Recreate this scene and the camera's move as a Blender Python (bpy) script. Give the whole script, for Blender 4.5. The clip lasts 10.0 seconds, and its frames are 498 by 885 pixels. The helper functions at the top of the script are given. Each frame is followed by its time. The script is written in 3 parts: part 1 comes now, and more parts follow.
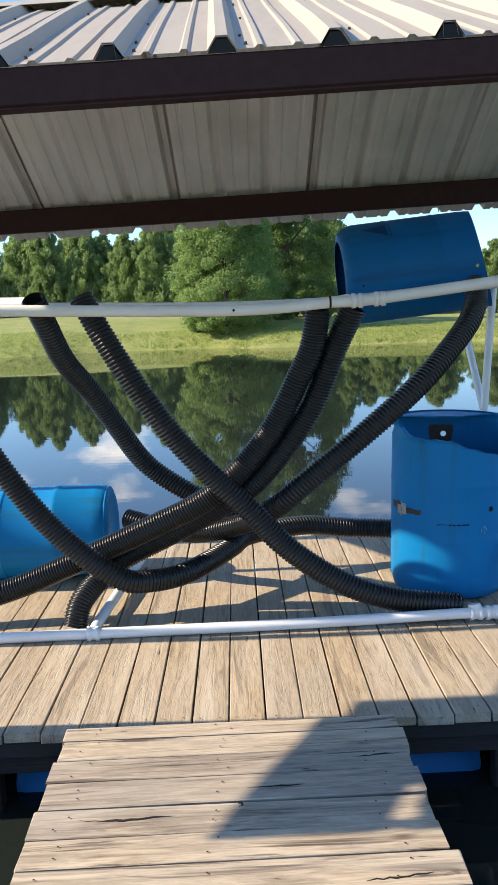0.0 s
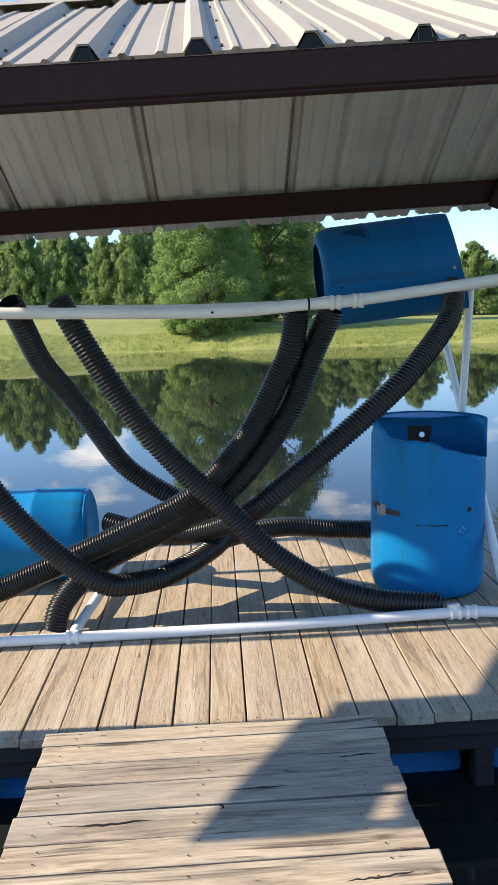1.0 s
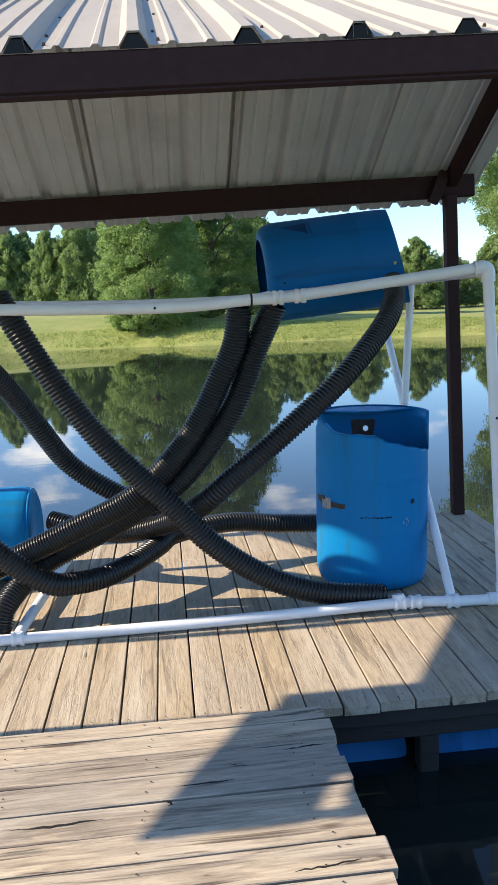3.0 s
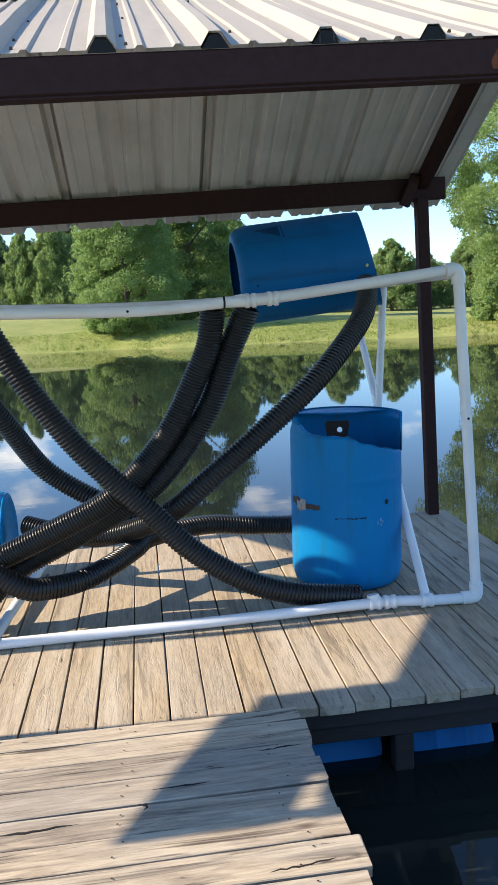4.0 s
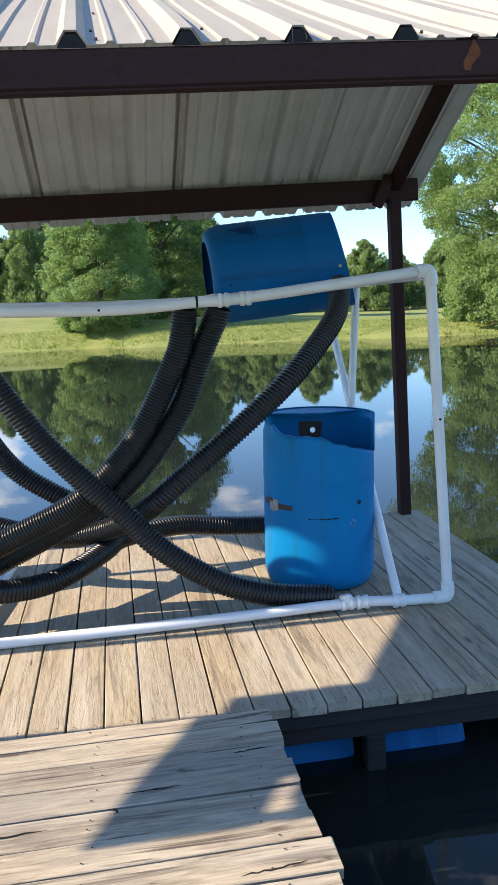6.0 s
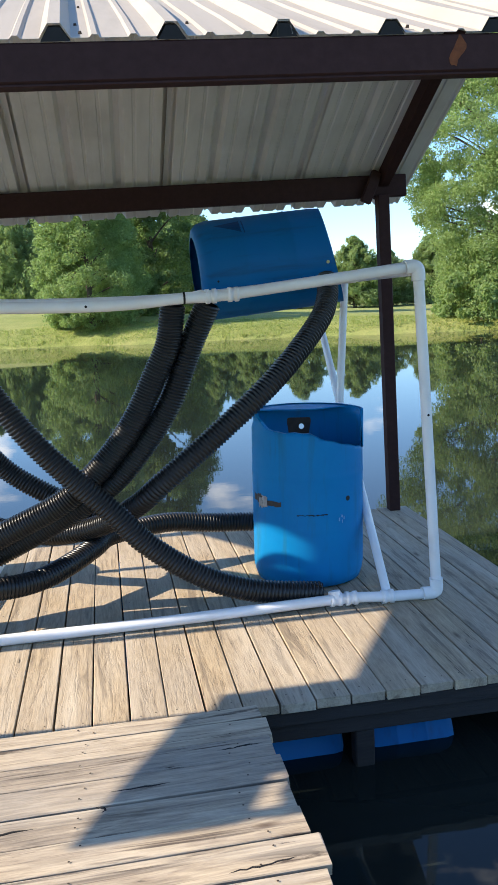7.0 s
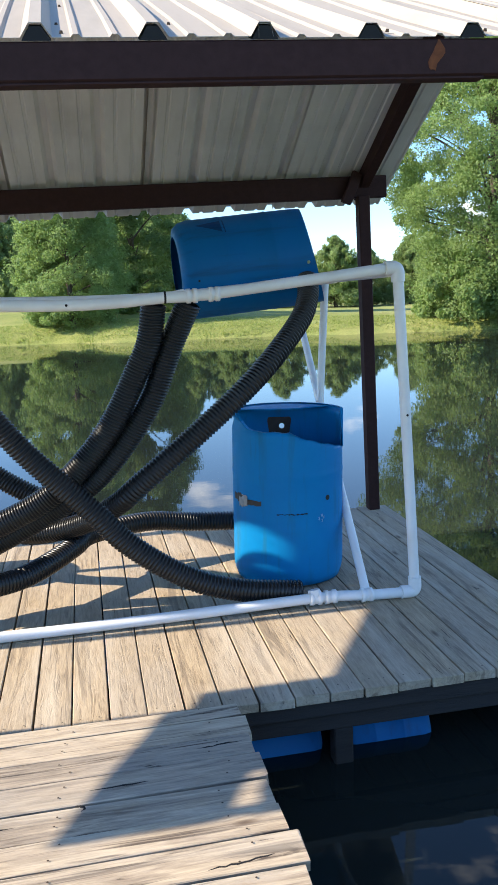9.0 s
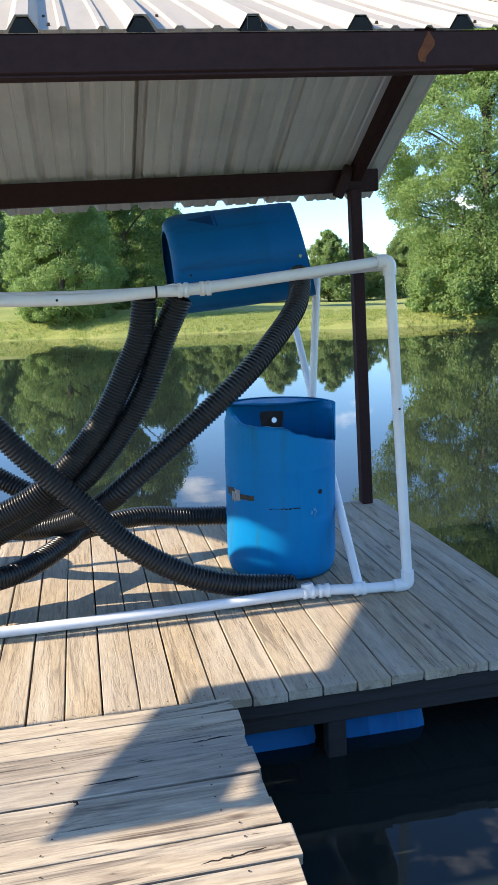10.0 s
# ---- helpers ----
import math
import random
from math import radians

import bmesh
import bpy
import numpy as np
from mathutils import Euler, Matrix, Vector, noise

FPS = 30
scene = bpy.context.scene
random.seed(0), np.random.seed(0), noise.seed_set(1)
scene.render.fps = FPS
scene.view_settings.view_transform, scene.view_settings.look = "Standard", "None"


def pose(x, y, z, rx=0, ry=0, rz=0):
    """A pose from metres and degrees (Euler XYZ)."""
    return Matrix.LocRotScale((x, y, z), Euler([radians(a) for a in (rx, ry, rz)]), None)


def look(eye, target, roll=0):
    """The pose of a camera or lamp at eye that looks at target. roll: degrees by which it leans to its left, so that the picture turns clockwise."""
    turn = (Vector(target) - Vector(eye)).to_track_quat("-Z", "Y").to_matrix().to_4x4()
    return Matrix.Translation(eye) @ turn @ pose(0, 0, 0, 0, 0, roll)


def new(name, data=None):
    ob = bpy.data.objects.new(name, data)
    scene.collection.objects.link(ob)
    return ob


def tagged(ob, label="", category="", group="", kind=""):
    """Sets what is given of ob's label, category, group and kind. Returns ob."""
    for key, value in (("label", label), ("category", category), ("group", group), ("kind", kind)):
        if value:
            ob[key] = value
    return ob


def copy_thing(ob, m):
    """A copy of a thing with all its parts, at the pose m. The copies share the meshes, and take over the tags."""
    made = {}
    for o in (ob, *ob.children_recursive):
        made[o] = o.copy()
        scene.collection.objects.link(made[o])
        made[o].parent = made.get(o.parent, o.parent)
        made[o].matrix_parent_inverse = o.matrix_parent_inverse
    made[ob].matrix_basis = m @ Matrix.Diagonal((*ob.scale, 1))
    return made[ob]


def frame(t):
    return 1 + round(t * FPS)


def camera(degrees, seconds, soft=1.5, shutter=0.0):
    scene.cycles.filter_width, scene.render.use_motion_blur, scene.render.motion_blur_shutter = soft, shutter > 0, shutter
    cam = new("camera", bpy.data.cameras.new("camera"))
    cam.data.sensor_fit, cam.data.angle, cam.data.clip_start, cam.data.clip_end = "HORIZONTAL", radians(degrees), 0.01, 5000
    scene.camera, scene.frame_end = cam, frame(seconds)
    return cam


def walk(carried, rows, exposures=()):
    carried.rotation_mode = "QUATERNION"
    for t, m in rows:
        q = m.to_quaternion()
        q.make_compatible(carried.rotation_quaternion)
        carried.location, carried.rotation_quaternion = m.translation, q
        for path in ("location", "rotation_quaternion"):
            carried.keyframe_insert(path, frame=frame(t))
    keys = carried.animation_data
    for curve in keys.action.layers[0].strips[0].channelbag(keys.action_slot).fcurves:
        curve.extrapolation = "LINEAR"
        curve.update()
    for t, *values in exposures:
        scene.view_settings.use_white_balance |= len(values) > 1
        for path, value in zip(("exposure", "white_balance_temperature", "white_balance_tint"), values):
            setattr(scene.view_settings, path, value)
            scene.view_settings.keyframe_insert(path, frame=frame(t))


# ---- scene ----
cam = camera(33.93, 10.0, soft=1.15)
PATH = [
    (0, (0.099, 0.021, 1.574), (0.1165, 1.994, 1.249), -2.5),
    (0.5, (0.104, 0.021, 1.574), (0.1485, 1.994, 1.252), -2.5),
    (1, (0.106, 0.021, 1.573), (0.1705, 1.994, 1.251), -2.6),
    (1.5, (0.11, 0.018, 1.575), (0.1985, 1.989, 1.248), -2.8),
    (2, (0.118, 0.014, 1.571), (0.2385, 1.983, 1.241), -2.8),
    (2.5, (0.117, 0.022, 1.571), (0.2735, 1.987, 1.233), -2.7),
    (4, (0.138, 0.006, 1.574), (0.3825, 1.963, 1.238), -3.1),
    (4.5, (0.141, 0.006, 1.574), (0.4055, 1.961, 1.241), -2.9),
    (5, (0.141, 0.006, 1.574), (0.4265, 1.958, 1.242), -2.8),
    (5.5, (0.143, 0.014, 1.576), (0.4415, 1.964, 1.241), -2.7),
    (7, (0.157, 0.028, 1.571), (0.4875, 1.97, 1.222), -2.8),
    (7.5, (0.162, 0.014, 1.576), (0.5095, 1.953, 1.227), -2.7),
    (8, (0.16, 0.012, 1.575), (0.5215, 1.949, 1.229), -2.6),
    (8.5, (0.156, 0.015, 1.576), (0.5245, 1.951, 1.229), -2.4),
    (9, (0.157, 0.015, 1.576), (0.5335, 1.948, 1.222), -2.4),
    (9.5, (0.16, 0.023, 1.574), (0.5455, 1.953, 1.213), -2.4),
    (10, (0.167, 0.017, 1.573), (0.5565, 1.945, 1.206), -2.6),
]
walk(cam, [(t, look(e, g, r)) for t, e, g, r in PATH],
     exposures=[(0, 0.87, 6950, 11), (2.5, 0.90, 6850, 11), (4.5, 0.94, 6700, 10), (7.0, 1.0, 6700, 10), (10, 1.12, 6600, 10)])

# ---- world, sun ----
SUN_EL, SUN_AZ = radians(36), radians(-90)      # azimuth runs clockwise from +y: the sun stands at -x
world = bpy.data.worlds.new("world")
scene.world = world
world.use_nodes = True
wn, wl = world.node_tree.nodes, world.node_tree.links
sky = wn.new("ShaderNodeTexSky")
sky.sky_type, sky.sun_disc, sky.sun_elevation, sky.sun_rotation = "NISHITA", False, SUN_EL, SUN_AZ
sky.air_density, sky.dust_density, sky.ozone_density = 1.0, 0.1, 2.5
coord = wn.new("ShaderNodeTexCoord")
stretch = wn.new("ShaderNodeMapping")
stretch.inputs["Scale"].default_value = (1.0, 1.0, 2.6)
puff = wn.new("ShaderNodeTexNoise")
puff.inputs["Scale"].default_value, puff.inputs["Detail"].default_value, puff.inputs["Roughness"].default_value = 5.5, 6.0, 0.55
edge = wn.new("ShaderNodeValToRGB")
edge.color_ramp.elements[0].position, edge.color_ramp.elements[1].position = 0.60, 0.72
cloud = wn.new("ShaderNodeMix")
cloud.data_type = "RGBA"
cloud.inputs["B"].default_value = (7.5, 7.6, 7.8, 1)
tint = wn.new("ShaderNodeMix")
tint.data_type, tint.blend_type = "RGBA", "MULTIPLY"
tint.inputs["Factor"].default_value = 1.0
tint.inputs["B"].default_value = (0.59, 0.765, 0.965, 1)
wl.new(coord.outputs["Generated"], stretch.inputs["Vector"])
wl.new(stretch.outputs["Vector"], puff.inputs["Vector"])
wl.new(puff.outputs["Fac"], edge.inputs["Fac"])
wl.new(edge.outputs["Color"], cloud.inputs["Factor"])
wl.new(sky.outputs["Color"], tint.inputs["A"])
wl.new(tint.outputs["Result"], cloud.inputs["A"])
back = wn["Background"]
back.inputs["Strength"].default_value = 0.168
wl.new(cloud.outputs["Result"], back.inputs["Color"])

sun = new("sun", bpy.data.lights.new("sun", "SUN"))
sun.data.energy, sun.data.angle, sun.data.color = 4.5, radians(0.55), (1.0, 0.885, 0.73)
sun.matrix_world = look((-20 * math.cos(SUN_EL), 0.6, 20 * math.sin(SUN_EL)), (0, 0, 0))

# ---- node helpers ----


class Mat:
    """A principled material with a few shorthands for its nodes."""

    def __init__(self, name, rough=0.6, metal=0.0, ior=1.45):
        self.m = bpy.data.materials.new(name)
        self.m.use_nodes = True
        self.n, self.l = self.m.node_tree.nodes, self.m.node_tree.links
        self.b = self.n["Principled BSDF"]
        self.b.inputs["Roughness"].default_value = rough
        self.b.inputs["Metallic"].default_value = metal
        self.b.inputs["IOR"].default_value = ior
        self.co = self.n.new("ShaderNodeTexCoord").outputs["Object"]

    def put(self, a, socket):
        if isinstance(a, (int, float)):
            socket.default_value = a
        elif isinstance(a, tuple):
            socket.default_value = (*a, 1) if len(a) == 3 and len(socket.default_value) == 4 else a
        else:
            self.l.new(a, socket)

    def mapping(self, scale=(1, 1, 1), vec=None, jitter=False):
        k = self.n.new("ShaderNodeMapping")
        k.inputs["Scale"].default_value = scale
        self.l.new(vec or self.co, k.inputs["Vector"])
        if jitter:
            info = self.n.new("ShaderNodeObjectInfo")
            comb = self.n.new("ShaderNodeCombineXYZ")
            for ax, f in (("X", 37.0), ("Y", 91.0), ("Z", 53.0)):
                mul = self.math("MULTIPLY", info.outputs["Random"], f)
                self.l.new(mul, comb.inputs[ax])
            self.l.new(comb.outputs[0], k.inputs["Location"])
        return k.outputs[0]

    def noise(self, scale, detail=4.0, rough=0.55, vec=None, distort=0.0):
        k = self.n.new("ShaderNodeTexNoise")
        k.inputs["Scale"].default_value, k.inputs["Detail"].default_value = scale, detail
        k.inputs["Roughness"].default_value, k.inputs["Distortion"].default_value = rough, distort
        self.l.new(vec or self.co, k.inputs["Vector"])
        return k.outputs["Fac"]

    def voronoi(self, scale, vec=None, feature="F1"):
        k = self.n.new("ShaderNodeTexVoronoi")
        k.feature = feature
        k.inputs["Scale"].default_value = scale
        self.l.new(vec or self.co, k.inputs["Vector"])
        return k.outputs["Distance"]

    def ramp(self, fac, stops):
        k = self.n.new("ShaderNodeValToRGB")
        e = k.color_ramp.elements
        while len(e) < len(stops):
            e.new(0.5)
        for el, (p, c) in zip(e, stops):
            el.position = p
            el.color = (c, c, c, 1) if isinstance(c, (int, float)) else (*c, 1)
        self.l.new(fac, k.inputs["Fac"])
        return k.outputs["Color"]

    def mix(self, fac, a, b, mode="MIX"):
        k = self.n.new("ShaderNodeMix")
        k.data_type, k.blend_type = "RGBA", mode
        self.put(fac, k.inputs["Factor"])
        self.put(a, k.inputs["A"])
        self.put(b, k.inputs["B"])
        return k.outputs["Result"]

    def math(self, op, a, b=0.0):
        k = self.n.new("ShaderNodeMath")
        k.operation = op
        self.put(a, k.inputs[0])
        self.put(b, k.inputs[1])
        return k.outputs[0]

    def random(self, island=False):
        if island:
            return self.n.new("ShaderNodeNewGeometry").outputs["Random Per Island"]
        return self.n.new("ShaderNodeObjectInfo").outputs["Random"]

    def color(self, c):
        self.put(c, self.b.inputs["Base Color"])
        return self

    def rough(self, r):
        self.put(r, self.b.inputs["Roughness"])
        return self

    def bump(self, h, strength=0.3, dist=0.01):
        k = self.n.new("ShaderNodeBump")
        k.inputs["Strength"].default_value, k.inputs["Distance"].default_value = strength, dist
        self.l.new(h, k.inputs["Height"])
        self.l.new(k.outputs[0], self.b.inputs["Normal"])
        return self


def weathered_wood(name, along, light, dark, grey, streaks=0.0, low=0.62):
    """Sun-bleached softwood; along: 'x' or 'y', the way of the grain."""
    w = Mat(name, 0.85)
    st = (2.2, 26, 26) if along == "x" else (26, 2.2, 26)
    v = w.mapping(st, jitter=True)
    grain = w.noise(1.0, 6, 0.65, v, 1.2)
    v2 = w.mapping(tuple(c * 4.5 for c in st), jitter=True)
    fine = w.noise(1.0, 5, 0.7, v2, 0.4)
    blotch = w.noise(1.7, 4, 0.6, w.mapping((1, 1, 1), jitter=True))
    knots = w.voronoi(1.0, w.mapping((1.6, 5.5, 5) if along == "x" else (5.5, 1.6, 5), jitter=True))
    c = w.mix(w.ramp(grain, [(0.36, 0.0), (0.62, 1.0)]), dark, light)
    c = w.mix(w.ramp(blotch, [(0.4, 0.0), (0.7, 0.75)]), c, grey)
    c = w.mix(w.math("MULTIPLY", w.random(), 0.45), c, grey)
    c = w.mix(0.55, c, w.ramp(fine, [(0.3, low), (0.58, 1.0)]), "MULTIPLY")
    if streaks:
        long = w.noise(1.0, 6, 0.6, w.mapping((0.9, 15, 8) if along == "x" else (15, 0.9, 8), jitter=True), 1.8)
        c = w.mix(w.ramp(long, [(0.56, 0.0), (0.64, streaks)]), c, (0.10, 0.075, 0.055))
        pale = w.noise(1.0, 4, 0.6, w.mapping((0.7, 7, 5) if along == "x" else (7, 0.7, 5), jitter=True))
        c = w.mix(w.ramp(pale, [(0.5, 0.0), (0.7, 0.5)]), c, (0.62, 0.54, 0.42))
    c = w.mix(w.ramp(knots, [(0.03, 0.85), (0.09, 0.0)]), c, (0.07, 0.04, 0.025))
    crack = w.ramp(grain, [(0.30, 1.0), (0.35, 0.0)])
    c = w.mix(crack, c, (0.03, 0.025, 0.02))
    w.color(c)
    w.bump(w.mix(0.5, w.ramp(grain, [(0.3, 0.0), (0.5, 1.0)]), fine), 0.55, 0.006)
    return w.m


def plastic(name, base, scuff, pale):
    p = Mat(name, 0.42)
    p.b.inputs["Specular IOR Level"].default_value = 0.16
    big = p.noise(2.3, 5, 0.6)
    small = p.noise(22, 6, 0.7)
    streak = p.noise(1.0, 5, 0.6, p.mapping((14, 14, 1.6)))
    c = p.mix(p.ramp(big, [(0.35, 0.0), (0.75, 0.55)]), base, pale)
    c = p.mix(p.ramp(streak, [(0.53, 0.0), (0.70, 0.6)]), c, scuff)
    c = p.mix(p.ramp(small, [(0.66, 0.0), (0.72, 0.5)]), c, scuff)
    p.color(c).rough(p.ramp(small, [(0.3, 0.34), (0.7, 0.55)]))
    p.bump(small, 0.08, 0.004)
    return p.m


def painted_steel(name, base, rust, amount):
    p = Mat(name, 0.62, 0.0)
    p.b.inputs["Specular IOR Level"].default_value = 0.12
    big = p.noise(1.6, 6, 0.6)
    small = p.noise(30, 5, 0.65)
    c = p.mix(p.ramp(small, [(0.35, 0.0), (0.7, 0.5)]), base, tuple(x * 1.7 for x in base))
    c = p.mix(p.ramp(big, [(amount, 0.0), (amount + 0.05, 0.9)]), c, rust)
    p.color(c).bump(small, 0.15, 0.003)
    return p.m


deck_wood = weathered_wood("deck_wood", "y", (0.50, 0.385, 0.245), (0.35, 0.26, 0.16), (0.42, 0.35, 0.265), 0.5, 0.4)
plank_wood = weathered_wood("plank_wood", "x", (0.58, 0.465, 0.315), (0.27, 0.20, 0.135), (0.50, 0.42, 0.32), 1.0, 0.4)
stained_plank = weathered_wood("stained_plank", "x", (0.50, 0.40, 0.28), (0.15, 0.115, 0.085), (0.36, 0.31, 0.25), 1.0, 0.3)
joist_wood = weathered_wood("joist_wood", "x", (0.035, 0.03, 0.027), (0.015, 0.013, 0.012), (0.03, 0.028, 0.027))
blue_plastic = plastic("blue_plastic", (0.0005, 0.180, 0.43), (0.02, 0.135, 0.20), (0.001, 0.255, 0.56))
# dark blue of the raised barrel; on the floats it stands for shade
blue_dark_and_shade = plastic("blue_dark_and_shade_plastic", (0.001, 0.125, 0.345), (0.01, 0.075, 0.17), (0.002, 0.15, 0.40))
brown_steel = painted_steel("brown_steel", (0.036, 0.0175, 0.0165), (0.09, 0.035, 0.015), 0.70)

pvc = Mat("white_pvc", 0.38)
pvc.color(pvc.mix(pvc.ramp(pvc.noise(3.5, 6, 0.65), [(0.45, 0.0), (0.75, 0.6)]), (0.82, 0.82, 0.81), (0.68, 0.66, 0.62)))
pvc.bump(pvc.noise(40, 3), 0.05, 0.002)
pvc = pvc.m

hose = Mat("black_pipe", 0.42)
hdust = hose.ramp(hose.noise(2.2, 5, 0.6), [(0.42, 0.0), (0.75, 1.0)])
hose.color(hose.mix(hdust, (0.009, 0.0095, 0.0105), (0.018, 0.018, 0.0185)))
hose.rough(hose.ramp(hose.noise(3, 3), [(0.3, 0.27), (0.7, 0.38)]))
hose = hose.m

roof_white = Mat("roof_white", 0.62, 0.0)
roof_white.b.inputs["Specular IOR Level"].default_value = 0.18
rw = roof_white
rdirt = rw.noise(1.0, 6, 0.65, rw.mapping((9, 1.2, 3)))
rw.color(rw.mix(rw.ramp(rdirt, [(0.48, 0.0), (0.78, 0.5)]), (0.41, 0.363, 0.297), (0.28, 0.245, 0.195)))
rw.bump(rw.noise(14, 3), 0.05, 0.004)
roof_white = rw.m
galv = Mat("galvanised_underside", 0.4, 0.15)
gspot = galv.noise(34, 4, 0.6)
gbig = galv.noise(1.0, 5, 0.6, galv.mapping((7, 1.0, 2)))
gstain = galv.noise(1.3, 4, 0.6)
gcol = galv.mix(galv.ramp(gbig, [(0.4, 0.0), (0.7, 0.7)]), (0.78, 0.78, 0.78), (0.60, 0.60, 0.60))
galv.color(galv.mix(galv.ramp(gstain, [(0.5, 0.0), (0.72, 0.5)]), gcol, (0.46, 0.45, 0.44)))
galv.rough(galv.ramp(gspot, [(0.3, 0.30), (0.7, 0.48)])).bump(gspot, 0.08, 0.003)
galv = galv.m
rust = Mat("rust", 0.9)
rust.color(rust.mix(rust.noise(40, 5), (0.05, 0.016, 0.008), (0.25, 0.075, 0.022)))
rust.bump(rust.noise(60, 4), 0.5, 0.004)
rust = rust.m
dark = Mat("dark_hole", 0.8)
dark.color(dark.mix(dark.noise(30), (0.006, 0.006, 0.006), (0.015, 0.014, 0.013)))
dark = dark.m
tape_silver = Mat("silver_tape", 0.4, 0.5)
tape_silver.color(tape_silver.mix(tape_silver.noise(50, 5), (0.5, 0.5, 0.5), (0.2, 0.19, 0.18)))
tape_silver = tape_silver.m
nail_steel = Mat("nail_steel", 0.6, 0.6)
nail_steel.color(nail_steel.mix(nail_steel.noise(90), (0.10, 0.07, 0.05), (0.03, 0.025, 0.022)))
nail_steel = nail_steel.m

water = Mat("pond_water", 0.02, 0.0, 1.33)
water.color(water.mix(water.noise(0.5, 3), (0.011, 0.015, 0.014), (0.018, 0.022, 0.018)))
ripple = water.mix(0.35, water.noise(0.9, 3, 0.5, water.mapping((0.5, 1.6, 1))), water.noise(5.0, 2, 0.5, water.mapping((0.6, 1.5, 1))))
water.bump(ripple, 0.045, 0.012)
water = water.m

turf = Mat("turf", 0.95)
tbig, tmid, tfine = turf.noise(0.12, 4), turf.noise(1.1, 5, 0.65), turf.noise(14, 6, 0.75)
tc = turf.mix(turf.ramp(tbig, [(0.35, 0.0), (0.65, 1.0)]), (0.27, 0.31, 0.07), (0.38, 0.37, 0.125))
tc = turf.mix(turf.ramp(tmid, [(0.4, 0.0), (0.7, 0.7)]), tc, (0.19, 0.25, 0.055))
tc = turf.mix(0.7, tc, turf.ramp(tfine, [(0.3, 0.5), (0.65, 1.15)]), "MULTIPLY")
turf.color(tc).bump(tfine, 0.8, 0.08)
turf = turf.m


def foliage(name, a, b, c):
    f = Mat(name, 0.6)
    r = f.random(island=True)
    col = f.ramp(r, [(0.0, a), (0.5, b), (1.0, c)])
    f.color(col)
    tr = f.n.new("ShaderNodeBsdfTranslucent")
    f.l.new(f.mix(0.6, col, (0.34, 0.50, 0.14)), tr.inputs["Color"])
    mx = f.n.new("ShaderNodeMixShader")
    mx.inputs[0].default_value = 0.5
    f.l.new(f.b.outputs[0], mx.inputs[1])
    f.l.new(tr.outputs[0], mx.inputs[2])
    f.l.new(mx.outputs[0], f.n["Material Output"].inputs["Surface"])
    return f.m


leaf_bright = foliage("leaf_bright", (0.185, 0.262, 0.088), (0.24, 0.33, 0.112), (0.31, 0.40, 0.15))
# darker copy of the bright leaves: the neighbour's shade is in the colour
leaf_shaded = foliage("leaf_shaded", (0.10, 0.155, 0.06), (0.135, 0.20, 0.075), (0.18, 0.25, 0.09))
leaf_pine = foliage("leaf_pine", (0.19, 0.26, 0.10), (0.245, 0.32, 0.125), (0.31, 0.38, 0.16))
blade = foliage("grass_blade", (0.24, 0.29, 0.06), (0.32, 0.345, 0.09), (0.40, 0.39, 0.15))
bark = Mat("bark", 0.95)
bark.color(bark.mix(bark.noise(1, 5, 0.7, bark.mapping((14, 14, 2))), (0.06, 0.045, 0.035), (0.17, 0.13, 0.10)))
bark.bump(bark.noise(1, 5, 0.7, bark.mapping((14, 14, 2))), 0.8, 0.03)
bark = bark.m

# ---- mesh helpers ----


def mesh_of(name, bm, mats, smooth=False):
    me = bpy.data.meshes.new(name)
    bm.normal_update()
    bm.to_mesh(me)
    bm.free()
    for m in (mats if isinstance(mats, (list, tuple)) else [mats]):
        me.materials.append(m)
    if smooth:
        me.polygons.foreach_set("use_smooth", [True] * len(me.polygons))
    return me


def part(name, bm, mats, parent, label="", smooth=False):
    ob = new(name, mesh_of(name, bm, mats, smooth))
    ob.parent = parent
    return tagged(ob, label)


def thing(name, label, category, m=None, group="", kind=""):
    ob = tagged(new(name), label, category, group, kind)
    ob.matrix_world = m or Matrix()
    return ob


def box(bm, x0, x1, y0, y1, z0, z1, bevel=0.0, m=None):
    mat = Matrix.Translation(((x0 + x1) / 2, (y0 + y1) / 2, (z0 + z1) / 2)) @ Matrix.Diagonal((x1 - x0, y1 - y0, z1 - z0, 1))
    r = bmesh.ops.create_cube(bm, size=1, matrix=(m @ mat if m else mat))
    if bevel:
        es = list({e for v in r["verts"] for e in v.link_edges})
        bmesh.ops.bevel(bm, geom=es, offset=bevel, segments=1, affect="EDGES")
    return bm


def spline(pts, n):
    """Even points along a smooth curve through pts."""
    p = np.array(pts, float)
    p = np.vstack([2 * p[0] - p[1], p, 2 * p[-1] - p[-2]])
    out = []
    for i in range(1, len(p) - 2):
        for s in np.linspace(0, 1, 24, endpoint=False):
            a, b, c, d = p[i - 1], p[i], p[i + 1], p[i + 2]
            out.append(0.5 * (2 * b + (c - a) * s + (2 * a - 5 * b + 4 * c - d) * s * s + (3 * b - a - 3 * c + d) * s ** 3))
    out.append(p[-2])
    out = np.array(out)
    for _ in range(6):
        out[1:-1] = (out[:-2] + 2 * out[1:-1] + out[2:]) / 4
    ln = np.concatenate([[0], np.cumsum(np.linalg.norm(np.diff(out, axis=0), axis=1))])
    want = np.linspace(0, ln[-1], n) if isinstance(n, int) else np.arange(0, ln[-1], n)
    return np.stack([np.interp(want, ln, out[:, k]) for k in range(3)], 1), want


